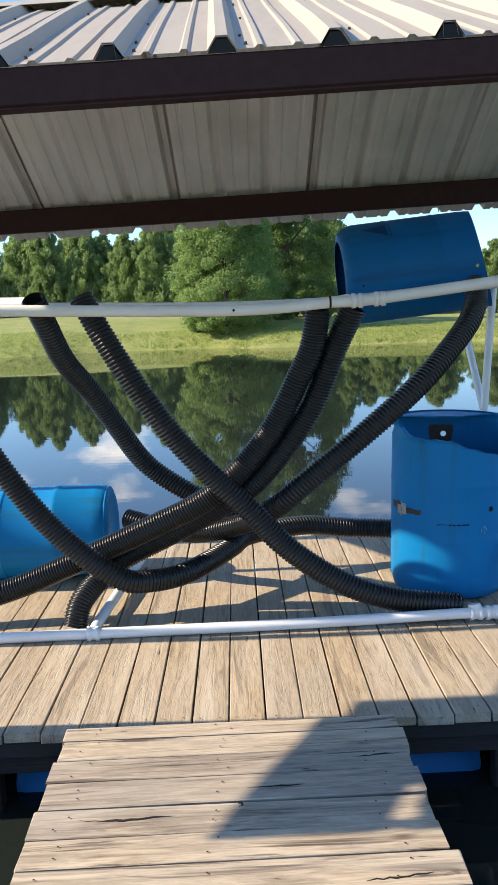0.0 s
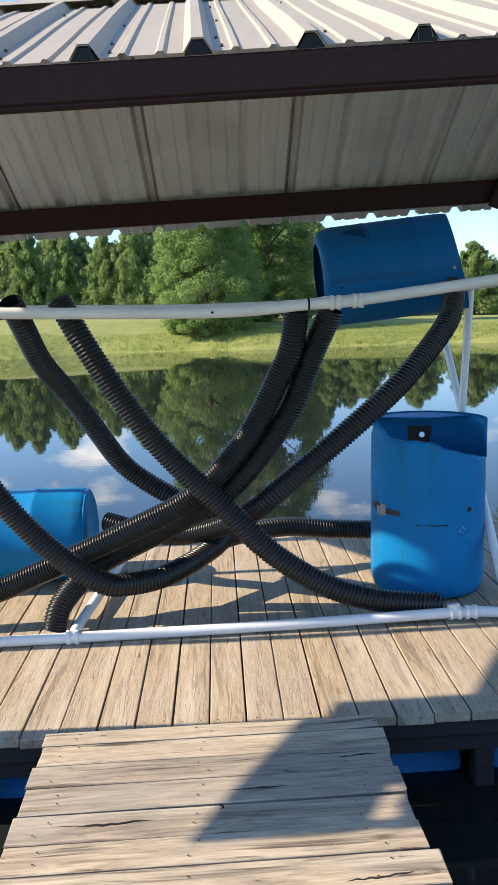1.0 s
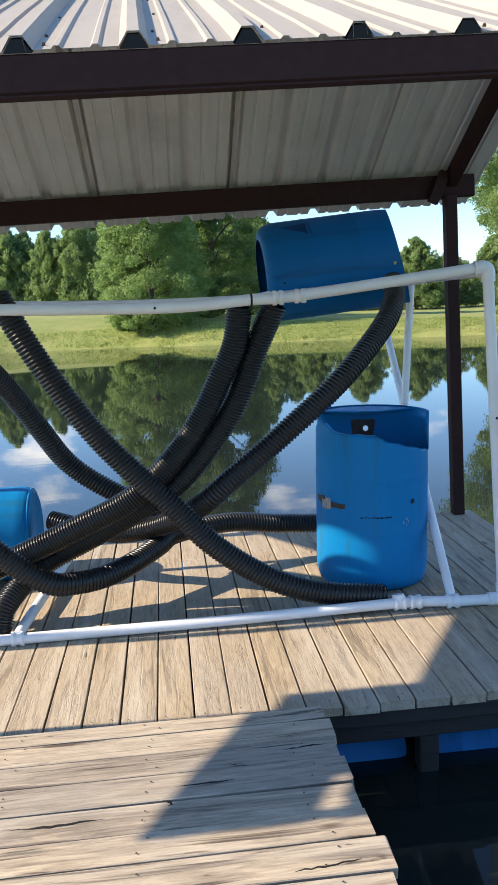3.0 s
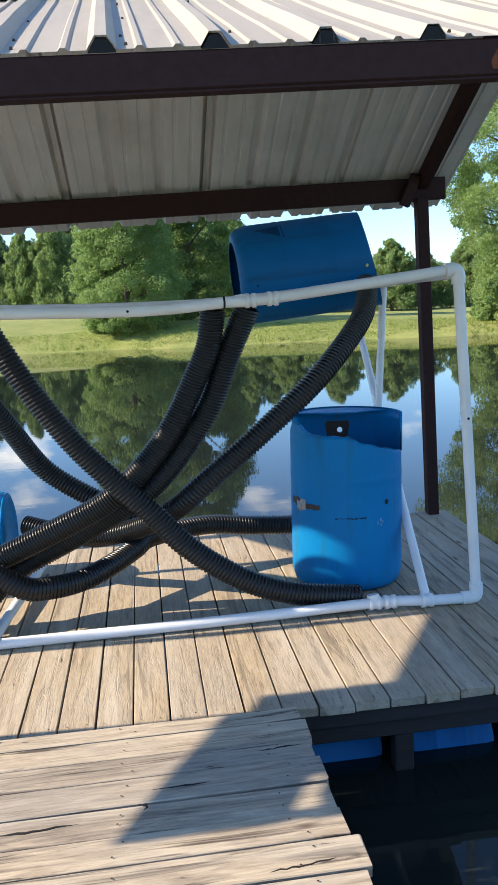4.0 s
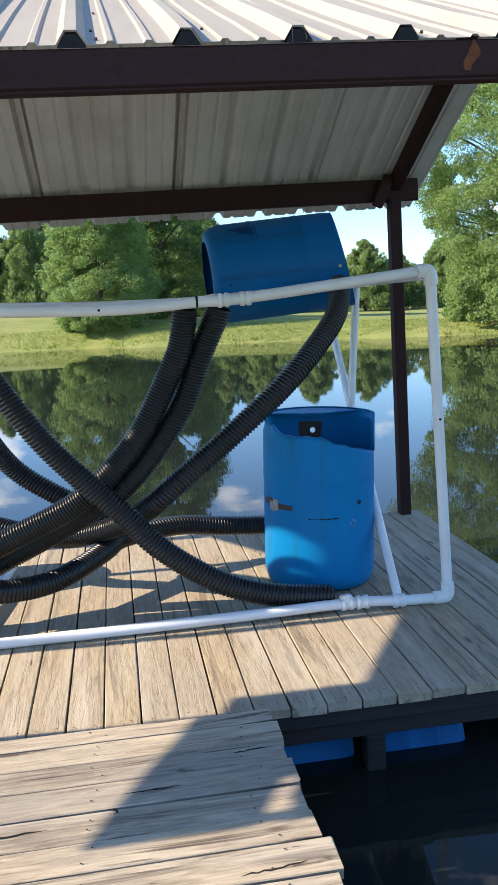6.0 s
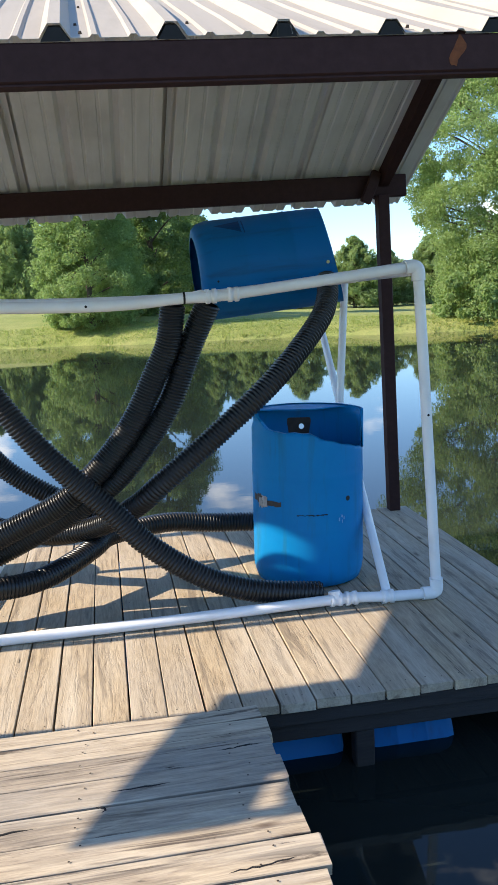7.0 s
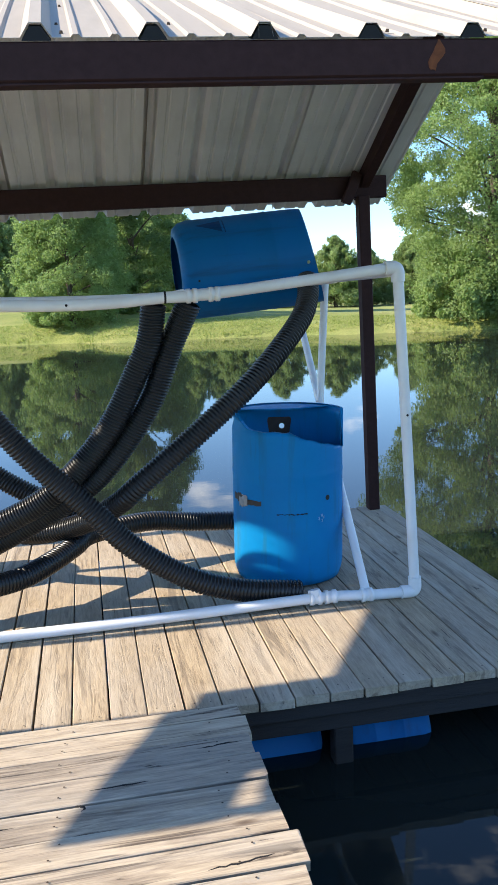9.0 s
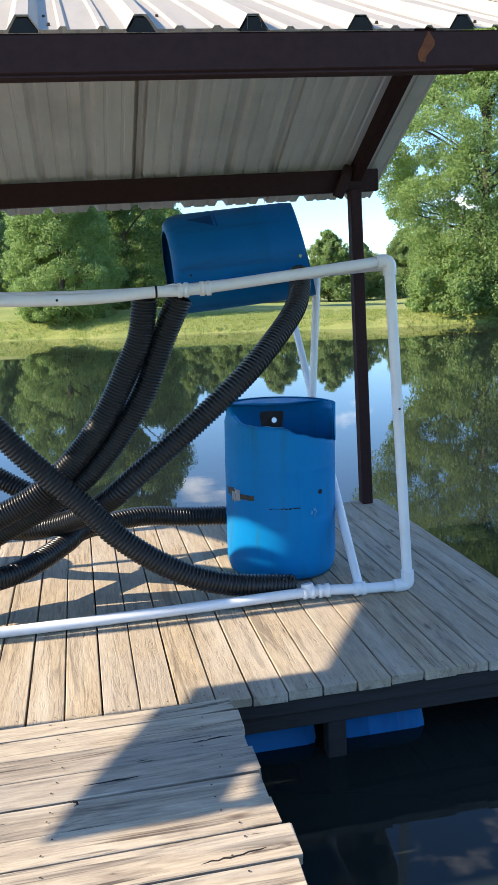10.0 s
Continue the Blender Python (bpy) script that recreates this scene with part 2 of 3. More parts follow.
def sweep(bm, path, radii, seg=14, caps=True, mat_index=0):
    """A tube along path with a radius at each point."""
    path = np.asarray(path, float)
    tan = np.gradient(path, axis=0)
    tan /= np.linalg.norm(tan, axis=1)[:, None]
    up = np.array([0.31, 0.2, 0.93])
    rings = []
    side = np.cross(tan[0], up)
    for p, t, r in zip(path, tan, radii):
        side = side - t * side.dot(t)
        side /= np.linalg.norm(side)
        bi = np.cross(t, side)
        rings.append([bm.verts.new(p + r * (math.cos(a) * side + math.sin(a) * bi)) for a in np.linspace(0, 2 * math.pi, seg, endpoint=False)])
    for a, b in zip(rings, rings[1:]):
        for i in range(seg):
            f = bm.faces.new((a[i], a[(i + 1) % seg], b[(i + 1) % seg], b[i]))
            f.smooth, f.material_index = True, mat_index
    if caps:
        bm.faces.new(rings[0][::-1]).material_index = mat_index
        bm.faces.new(rings[-1]).material_index = mat_index
    return bm


def lathe(bm, profile, seg=40, m=Matrix(), mat_index=0):
    """Turn (radius, height) pairs round the z axis."""
    rings = [[bm.verts.new(m @ Vector((r * math.cos(a), r * math.sin(a), z))) for a in np.linspace(0, 2 * math.pi, seg, endpoint=False)] for r, z in profile]
    for a, b in zip(rings, rings[1:]):
        for i in range(seg):
            f = bm.faces.new((a[i], a[(i + 1) % seg], b[(i + 1) % seg], b[i]))
            f.smooth, f.material_index = True, mat_index
    return rings


# ---- pond, banks ----
WATER = -0.34
CX, CY, RX, RY = -12.0, 19.0, 40.0, 22.0


def shore(x, y):
    """Rough metres outside the shoreline (negative on the water)."""
    a = math.atan2((y - CY) / RY, (x - CX) / RX)
    k = math.hypot((x - CX) / RX, (y - CY) / RY)
    wob = 0.9 * math.sin(7 * a + 1) + 0.6 * math.sin(17 * a) + 0.3 * math.sin(41 * a + 2)
    return (k - 1) * math.hypot(RX * math.cos(a), RY * math.sin(a)) + wob


def ground_z(x, y):
    d = shore(x, y)
    if d < 0:
        return WATER + max(-2.5, d * 0.35)
    high = 0.25 + 0.75 / (1 + math.exp(max(-30.0, min(30.0, (x - 6.0) / 4.0))))
    rise = 0.35 * min(d, 1.0) + (1.2 * (1 - math.exp(-d / 4.0)) + 0.6 * (1 - math.exp(-d / 30.0))) * high
    return WATER + rise + 0.10 * noise.noise((x * 0.2, y * 0.2, 0)) * min(d, 1)


bm = bmesh.new()
xs = np.concatenate([[-1500, -600, -250, -120], np.arange(-80, 70, 1.6), [75, 85, 100, 130, 200, 400, 800, 1500]])
ys = np.concatenate([[-1200, -400, -150, -70, -40, -25], np.arange(-16, 75, 1.2), [80, 88, 100, 120, 160, 250, 500, 1000, 2000]])
grid = [[bm.verts.new((x, y, ground_z(x, y))) for x in xs] for y in ys]
for r0, r1 in zip(grid, grid[1:]):
    for i in range(len(xs) - 1):
        bm.faces.new((r0[i], r0[i + 1], r1[i + 1], r1[i])).smooth = True
tagged(new("ground", mesh_of("ground", bm, turf)), "grassy pond bank, mown and sunlit", "ground", kind="structure")

bm = bmesh.new()
ring = [bm.verts.new((CX + 1.1 * RX * math.cos(a), CY + 1.12 * RY * math.sin(a), WATER)) for a in np.linspace(0, 2 * math.pi, 96, endpoint=False)]
bm.faces.new(ring)
tagged(new("water", mesh_of("water", bm, water)), "still dark pond water mirroring trees and sky", "water", kind="structure")

# ---- dock ----
PITCH = 0.145
FRONT, REAR = 2.94, 5.62
dock = thing("floating_dock", "weathered wooden dock on blue barrel floats", "dock", pose(0, 0, 0), kind="structure")


def board_mesh(w, length, th, rng, along):
    """One worn board, 0..length along its grain, top at z = 0."""
    bm = bmesh.new()
    box(bm, -w / 2, w / 2, 0, length, -th, 0, 0.0028)
    for v in bm.verts:
        v.co.x += rng.uniform(-0.0018, 0.0018)
        if v.co.y < 0.01 or v.co.y > length - 0.01:
            v.co.y += rng.uniform(-0.004, 0.004)
    if along == "x":
        bmesh.ops.rotate(bm, verts=bm.verts, matrix=Matrix.Rotation(radians(-90), 3, "Z"))
    return bm


rng = random.Random(4)
deck_meshes = [mesh_of("deck_board", board_mesh(PITCH - 0.0065, REAR - FRONT, 0.04, rng, "y"), deck_wood) for _ in range(6)]
for k in range(-17, 15):
    ob = new("deck_board", deck_meshes[k % 6])
    ob.parent = dock
    ob.matrix_basis = pose((k + 0.5) * PITCH, FRONT + rng.uniform(-0.008, 0.008), rng.uniform(-0.002, 0.002), 0, rng.uniform(-0.25, 0.25), rng.uniform(-0.06, 0.06))
part("edge_board", board_mesh(0.085, REAR - FRONT, 0.04, rng, "y"), deck_wood, dock).matrix_basis = pose(15 * PITCH + 0.044, FRONT, 0)

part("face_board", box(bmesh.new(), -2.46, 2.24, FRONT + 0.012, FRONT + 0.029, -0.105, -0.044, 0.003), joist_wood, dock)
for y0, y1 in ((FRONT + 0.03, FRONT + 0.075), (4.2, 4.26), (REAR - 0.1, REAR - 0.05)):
    part("rim_joist", box(bmesh.new(), -2.46, 2.24, y0, y1, -0.18, -0.045, 0.004), joist_wood, dock, "near-black timber joist")
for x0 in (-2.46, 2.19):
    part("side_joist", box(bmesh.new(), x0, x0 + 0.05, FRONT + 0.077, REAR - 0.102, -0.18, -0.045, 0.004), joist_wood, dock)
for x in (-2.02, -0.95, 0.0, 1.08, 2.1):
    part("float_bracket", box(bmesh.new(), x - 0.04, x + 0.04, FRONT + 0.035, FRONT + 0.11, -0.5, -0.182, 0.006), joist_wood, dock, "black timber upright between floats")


def float_barrel(x0, x1, y):
    bm = bmesh.new()
    L, r = x1 - x0, 0.21
    prof = [(0.001, 0), (r - 0.05, 0), (r - 0.01, 0.015), (r, 0.05), (r, L * 0.33), (r + 0.003, L * 0.34), (r, L * 0.35), (r, L * 0.65), (r + 0.003, L * 0.66),
            (r, L * 0.67), (r, L - 0.05), (r - 0.01, L - 0.015), (r - 0.05, L), (0.001, L)]
    lathe(bm, prof, 32, pose(x0, y, -0.39, 0, 90, 0))
    # darker than the other barrels: shade under the deck is in the colour
    return part("float_barrel", bm, blue_dark_and_shade, dock, "blue plastic barrel float")


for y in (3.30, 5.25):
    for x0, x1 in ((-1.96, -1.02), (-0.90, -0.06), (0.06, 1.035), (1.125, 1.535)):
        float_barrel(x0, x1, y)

# nail heads in pairs over each joist
bm = bmesh.new()
for k in range(-17, 15):
    for y in (FRONT + 0.055, 4.23, REAR - 0.075):
        for s in (0.28, 0.72):
            x = (k + s) * PITCH + rng.uniform(-0.008, 0.008)
            bmesh.ops.create_circle(bm, cap_ends=True, segments=7, radius=0.0034, matrix=pose(x, y + rng.uniform(-0.012, 0.012), 0.0035))
tagged(part("nail_heads", bm, nail_steel, dock), kind="stuff")

# ---- gangway ----
gang = thing("gangway", "weathered plank gangway leading onto the dock", "gangway", kind="structure")
edges = [2.89, 2.795, 2.664, 2.525, 2.379, 2.231, 2.097, 1.955]
while edges[-1] > -4.2:
    edges.append(edges[-1] - 0.143)
for i, (b, a) in enumerate(zip(edges, edges[1:])):
    w = b - a - rng.uniform(0.005, 0.011)
    ob = part("plank", board_mesh(w, 1.232 + (0.02 if i > 5 else 0.0), 0.038, rng, "x"), stained_plank if i in (2, 3, 4) else plank_wood, gang)
    ob.matrix_basis = pose(-0.605 + rng.uniform(-0.014, 0.014), (a + b) / 2, 0.042 + rng.uniform(-0.002, 0.002), rng.uniform(-0.5, 0.5), 0, rng.uniform(-0.35, 0.35))
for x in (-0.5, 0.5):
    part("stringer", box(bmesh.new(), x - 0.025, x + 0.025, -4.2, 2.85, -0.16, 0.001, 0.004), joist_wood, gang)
bm = bmesh.new()
for b, a in zip(edges[:16], edges[1:16]):
    for x in (-0.5, -0.02, 0.5):
        for s in (0.3, 0.72):
            bmesh.ops.create_circle(bm, cap_ends=True, segments=7, radius=0.0036, matrix=pose(x + rng.uniform(-0.035, 0.035), a + (b - a) * (s + rng.uniform(-0.08, 0.08)), 0.0465))
tagged(part("nail_heads", bm, nail_steel, gang), kind="stuff")

for pts in ([(-0.47, 2.318), (-0.33, 2.308), (-0.25, 2.312), (-0.14, 2.322)], [(0.0, 2.438), (0.05, 2.446), (0.16, 2.449), (0.33, 2.452)],
            [(0.02, 2.385), (0.05, 2.36), (0.035, 2.345)], [(0.40, 2.60), (0.50, 2.606), (0.62, 2.618)], [(0.34, 1.99), (0.5, 2.0), (0.6, 2.02)]):
    path, _ = spline([(x, y, 0.0405) for x, y in pts], 16)
    path[:, 1] += np.array([rng.uniform(-0.003, 0.003) for _ in path])
    part("crack", sweep(bmesh.new(), path, [0.0007 + 0.0055 * math.sin(math.pi * i / 15) * rng.uniform(0.5, 1) for i in range(16)], 6), dark, gang, "dark split in the plank")

# ---- shelter ----
RIDGE_Y, RIDGE_Z = 4.13, 3.015
NEAR_Y, NEAR_Z, FAR_Y, FAR_Z = 2.30, 2.246, 5.95, 2.15
LEFT, RIGHT = -2.46, 2.36
LEAN = Matrix.Translation((0.3, 0, 2.2)) @ Matrix.Rotation(radians(-1.35), 4, "Y") @ Matrix.Translation((-0.3, 0, -2.2))
shelter = thing("dock_shelter", "gable shelter with white ribbed metal roof on brown steel posts", "shelter", LEAN)


def sheet_profile(x0, x1, first, rib):
    """(x, z) of a ribbed roofing sheet between x0 and x1; major ribs every 0.3 m from first."""
    pts = []
    k = math.floor((x0 - first) / 0.3) - 1
    while first + k * 0.3 < x1 + 0.3:
        c = first + k * 0.3
        pts += [(c - 0.040, 0), (c - 0.016, rib), (c + 0.016, rib), (c + 0.040, 0)]
        for q in (0.1, 0.2):
            pts += [(c + q - 0.014, 0), (c + q - 0.007, 0.008), (c + q + 0.007, 0.008), (c + q + 0.014, 0)]
        k += 1
    pts = [p for p in pts if x0 < p[0] < x1]
    return [(x0, rib if abs((x0 - first) / 0.3 - round((x0 - first) / 0.3)) < 0.06 else 0)] + pts + [(x1, rib if abs((x1 - first) / 0.3 - round((x1 - first) / 0.3)) < 0.06 else 0)]


def roof_sheet(x0, x1, first, lo, hi, lift):
    """A sheet from the eave lo=(y, z) up to the ridge hi, white above and galvanised below."""
    bm = bmesh.new()
    prof = sheet_profile(x0, x1, first, 0.036)
    steps = 5
    layers = []
    for off in (lift, lift - 0.0012):
        rows = []
        for s in range(steps + 1):
            u = s / steps
            y, z = lo[0] + (hi[0] - lo[0]) * u, lo[1] + (hi[1] - lo[1]) * u
            rows.append([bm.verts.new((x, y, z + h + off + (0.004 * math.sin(3 * x + 5 * u) if 0 < u < 1 else 0))) for x, h in prof])
        layers.append(rows)
    flip = hi[0] < lo[0]
    for li, rows in enumerate(layers):
        for a, b in zip(rows, rows[1:]):
            for i in range(len(prof) - 1):
                q = (a[i], a[i + 1], b[i + 1], b[i])
                f = bm.faces.new(q if (li == 0) != flip else q[::-1])
                f.material_index = li
    for s in range(steps):
        for i in (0, len(prof) - 1):
            bm.faces.new((layers[0][s][i], layers[0][s + 1][i], layers[1][s + 1][i], layers[1][s][i]))
    for i in range(len(prof) - 1):
        for s in (0, steps):
            bm.faces.new((layers[0][s][i], layers[0][s][i + 1], layers[1][s][i + 1], layers[1][s][i]))
    return bm


NF, FF = 0.095, 0.035
for side, first in (("near", NF), ("far", FF)):
    cuts = [first + 0.3 * k for k in (-7, -4, -1, 2, 5)]
    cuts = [LEFT + (0.05 if side == "near" else 0.0)] + cuts + [RIGHT]
    lo = (NEAR_Y, NEAR_Z) if side == "near" else (FAR_Y, FAR_Z)
    for i, (a, b) in enumerate(zip(cuts, cuts[1:])):
        over = 0.022 if i < len(cuts) - 2 else 0
        part("roof_sheet", roof_sheet(a - (0.018 if i else 0), b + over, first, lo, (RIDGE_Y, RIDGE_Z), 0.0035 * (i % 2)), [roof_white, galv], shelter,
             "white ribbed metal sheet with bare underside")
# the last sheet on the near slope hangs further out, with a slit beside it at the eave; unseen, added to shape the
# shadow on the gangway
SLOPE = (RIDGE_Z - NEAR_Z) / (RIDGE_Y - NEAR_Y)


def near_strip(x0, x1, y0, y1, lift):
    part("roof_sheet", roof_sheet(x0, x1, NF, (y0, NEAR_Z + (y0 - NEAR_Y) * SLOPE), (y1, NEAR_Z + (y1 - NEAR_Y) * SLOPE), lift), [roof_white, galv], shelter)


# out of view: strips added and sized for the shadow they cast
near_strip(-2.99, LEFT - 0.03, NEAR_Y, 3.21, 0.0022)
near_strip(LEFT - 0.035, LEFT + 0.07, 2.53, 3.21, 0.0062)
near_strip(LEFT, LEFT + 0.07, 3.212, RIDGE_Y, 0.0062)
bm = bmesh.new()
for sgn in (-1, 1):
    box(bm, LEFT, RIGHT, -0.16 if sgn < 0 else 0, 0 if sgn < 0 else 0.16, -0.001, 0.001, 0, pose(0, RIDGE_Y, RIDGE_Z + 0.043, -sgn * 25, 0, 0))
part("ridge_cap", bm, roof_white, shelter)


def steel_beam(name, x0, x1, y, z0, z1, w=0.06):
    bm = box(bmesh.new(), x0, x1, y - w / 2, y + w / 2, z0, z1, 0.006)
    return part(name, bm, brown_steel, shelter, "dark brown painted steel beam")


steel_beam("eave_beam", LEFT + 0.1, 2.30, NEAR_Y + 0.030, 2.143, 2.243, 0.05)
part("beam_lip", box(bmesh.new(), LEFT + 0.1, 1.33, NEAR_Y + 0.007, NEAR_Y + 0.052, 2.135, 2.1425, 0.002), brown_steel, shelter)
steel_beam("eave_beam", LEFT + 0.1, 2.28, 5.585, 2.162, 2.308)
steel_beam("ridge_beam", LEFT + 0.1, 2.28, RIDGE_Y, RIDGE_Z - 0.11, RIDGE_Z - 0.02)
for x in (LEFT + 0.2, 2.12):
    for ya, za, yb, zb in ((5.72, 2.185, RIDGE_Y + 0.03, RIDGE_Z - 0.075), (NEAR_Y + 0.08, 2.21, RIDGE_Y - 0.03, RIDGE_Z - 0.075)):
        bm = bmesh.new()
        ln = math.hypot(yb - ya, zb - za)
        ang = math.degrees(math.atan2(zb - za, yb - ya))
        box(bm, -0.035, 0.035, 0, ln, -0.05, 0.05, 0.005, pose(x, ya, za + 0.02, ang, 0, 0))
        part("rafter", bm, brown_steel, shelter)
for x, y in ((2.141, 5.545), (LEFT + 0.22, 5.545), (2.141, 3.02), (LEFT + 0.22, 3.02)):
    bm = bmesh.new()
    h = (2.215 if y > 4 else 2.52) - (0.10 if x < 0 else 0)
    box(bm, -0.04, 0.04, -0.04, 0.04, 0, h, 0.005)
    for v in bm.verts:
        v.co.x -= 0.020 * v.co.z
    part("post", bm, brown_steel, shelter, "square brown steel post").matrix_basis = LEAN.inverted() @ pose(x, y, 0.001)
part("rafter_tail", box(bmesh.new(), -0.035, 0.035, -0.02, 0.02, -0.11, 0.11, 0.005, pose(2.01, 5.51, 2.265, 0, 24, 0)), brown_steel, shelter).matrix_basis = LEAN.inverted()
bm = bmesh.new()
blot = [(0.017 * math.cos(a) * (1 + 0.15 * math.sin(3 * a + 1)), 0.041 * math.sin(a) * (1 + 0.1 * math.sin(5 * a))) for a in np.linspace(0, 2 * math.pi, 22, endpoint=False)]
rim = [[bm.verts.new((x + 0.008 * math.sin(70 * z), y, z)) for x, z in blot] for y in (0.0, 0.0025)]
bm.faces.new(rim[0])
bm.faces.new(rim[1][::-1])
for i in range(22):
    bm.faces.new((rim[0][i], rim[1][i], rim[1][(i + 1) % 22], rim[0][(i + 1) % 22]))
part("rust_patch", bm, rust, shelter, "orange rust patch").matrix_basis = pose(1.185, NEAR_Y + 0.0035, 2.196, 0, 10, 0)
# dark plugs put in for the shade inside the open rib ends
bm = bmesh.new()
a = [bm.verts.new((dx, 0.003, dz)) for dx, dz in ((-0.037, -0.004), (-0.0145, 0.0305), (0.0145, 0.0305), (0.037, -0.004))]
b = [bm.verts.new(v.co + Vector((0, 0.05, 0.02))) for v in a]
bm.faces.new(a)
bm.faces.new(b[::-1])
for i in range(4):
    bm.faces.new((a[i], b[i], b[(i + 1) % 4], a[(i + 1) % 4]))
end_shade = mesh_of("rib_end_shade", bm, dark)
for k in range(-8, 8):
    ob = new("rib_end_shade", end_shade)
    ob.parent = shelter
    ob.matrix_basis = pose(NF + 0.3 * k, NEAR_Y, NEAR_Z)
# roofing screws
bm = bmesh.new()
for k in range(-8, 8):
    for q in (0.062, ):
        for u in (0.035, 0.13, 0.40, 0.72):
            x = NF + 0.3 * k + q
            x += rng.uniform(-0.012, 0.012)
            if LEFT < x < RIGHT and rng.random() < 0.8:
                y = NEAR_Y + (RIDGE_Y - NEAR_Y) * u
                z = NEAR_Z + (RIDGE_Z - NEAR_Z) * u
                bmesh.ops.create_cone(bm, cap_ends=True, segments=6, radius1=0.006, radius2=0.004, depth=0.008, matrix=pose(x, y, z + 0.008, 25, 0, 0))
tagged(part("roof_screws", bm, nail_steel, shelter), kind="stuff")

# ---- white pipe frame ----
pipe_frame = thing("pipe_frame", "white plastic pipe frame standing on the dock", "pipe frame")
R = 0.0265


def pipe(name, pts, r=R, label="", n=40):
    path, _ = spline(pts, n)
    return part(name, sweep(bmesh.new(), path, [r] * len(path), 18), pvc, pipe_frame, label)


def collar(p, axis, r=0.036, length=0.06):
    bm = bmesh.new()
    d = Vector(axis).normalized()
    prof = [(R, -length / 2), (r, -length / 2), (r, -length / 2 + 0.018), (r - 0.005, -length / 2 + 0.02), (r - 0.005, length / 2 - 0.02), (r, length / 2 - 0.018), (r, length / 2), (R, length / 2)]
    lathe(bm, prof, 18, Matrix.Translation(p) @ d.to_track_quat("Z", "Y").to_matrix().to_4x4())
    return part("pipe_fitting", bm, pvc, pipe_frame)


TOPZ = 1.665
pipe("bottom_rail", [(-1.9, 3.84, 0.029), (-0.67, 3.835, 0.030), (0.4, 3.828, 0.036), (1.23, 3.83, 0.048), (1.48, 3.82, 0.037), (1.712, 3.815, 0.03)])
pipe("top_rail", [(-1.9, 3.84, 1.66), (-0.98, 3.84, 1.61), (0.09, 3.84, 1.566), (0.54, 3.84, 1.584), (0.72, 3.84, 1.588), (1.29, 3.84, 1.644), (1.63, 3.83, 1.680)])
pipe("upright", [(1.742, 3.815, 0.04), (1.703, 3.82, 0.9), (1.669, 3.83, 1.652)])
pipe("elbow", [(1.602, 3.83, 1.678), (1.647, 3.83, 1.68), (1.667, 3.83, 1.662), (1.67, 3.83, 1.612)], 0.0335)
pipe("elbow", [(1.665, 3.815, 0.034), (1.718, 3.815, 0.034), (1.741, 3.815, 0.05), (1.74, 3.815, 0.11)], 0.0335)
for x, z in ((0.66, 1.586), (0.765, 1.590)):
    collar((x, 3.84, z), (1, 0, 0.03), 0.0345, 0.05)
collar((0.712, 3.84, 1.588), (1, 0, 0.03), 0.031, 0.09)
for x, y, z in ((-0.67, 3.835, 0.031), (1.21, 3.83, 0.048), (1.29, 3.829, 0.047), (1.48, 3.82, 0.038)):
    collar((x, y, z), (1, 0, 0), 0.036, 0.06)
pipe("tee_stub", [(-0.67, 3.835, 0.04), (-0.66, 3.95, 0.05), (-0.60, 4.5, 0.06), (-0.56, 5.0, 0.05)])
pipe("tee_stub", [(1.21, 3.83, 0.048), (1.205, 3.84, 0.09)], 0.031)
pipe("brace", [(1.484, 3.830, 0.036), (1.589, 4.964, 0.889), (1.657, 5.700, 1.443)], 0.0235)
pipe("brace", [(1.589, 4.964, 0.889), (1.643, 4.964, 1.654)], 0.0235)
pipe("cross_bar", [(1.643, 3.86, 1.66), (1.643, 4.964, 1.654)], 0.0235)
pipe("drum_bar", [(1.40, 4.497, 1.64), (0.60, 4.495, 1.585)])
for bx, bz in ((0.62, 1.586), (1.36, 1.638)):
    pipe("cross_bar", [(bx, 3.86, bz + 0.006), (bx, 4.48, bz)])
pipe("brace", [(-0.86, 4.1, 1.645), (-1.11, 4.3, 1.655), (-1.86, 4.87, 1.69)])
pipe("back_rail", [(-1.88, 4.87, 1.655), (-1.1, 4.87, 1.632), (-0.2, 4.75, 1.595), (0.3, 4.6, 1.585), (0.62, 4.495, 1.587)])
pipe("upright", [(-1.86, 3.85, 0.05), (-1.88, 3.84, 1.66)])
pipe("upright", [(-1.86, 4.88, 0.01), (-1.88, 4.87, 1.66)])
for x, z in ((0.089, 1.566), ):
    part("bolt_hole", box(bmesh.new(), x - 0.006, x + 0.006, 3.812, 3.8155, z - 0.006, z + 0.006, 0.004), dark, pipe_frame, "dark bolt hole")
part("bolt_hole", box(bmesh.new(), 1.6935, 1.7055, 3.7925, 3.7965, 0.954, 0.966, 0.004), dark, pipe_frame)
bm = bmesh.new()
lathe(bm, [(0.0268, -0.005), (0.0285, -0.004), (0.0285, 0.004), (0.0268, 0.005)], 18, pose(0.535, 3.84, 1.584, 0, 90, 0))
part("cable_tie", bm, dark, pipe_frame, "black cable tie")

# ---- black corrugated pipes ----


def corrugated(pts, label, r=0.057, pitch=0.0195):
    h = thing("corrugated_pipe", label, "drain pipe", group="corrugated pipes")
    path, at = spline(pts, pitch / 6)
    wave = [(0.0, 0.0026, 0.0070, 0.0078, 0.0070, 0.0026)[i % 6] for i in range(len(path))]
    bm = bmesh.new()
    sweep(bm, path, [r - 0.0055 + w for w in wave], 18, caps=False)
    sweep(bm, path[::6], [r - 0.011] * len(path[::6]), 14, caps=False)
    part("tube", bm, hose, h)
    return h


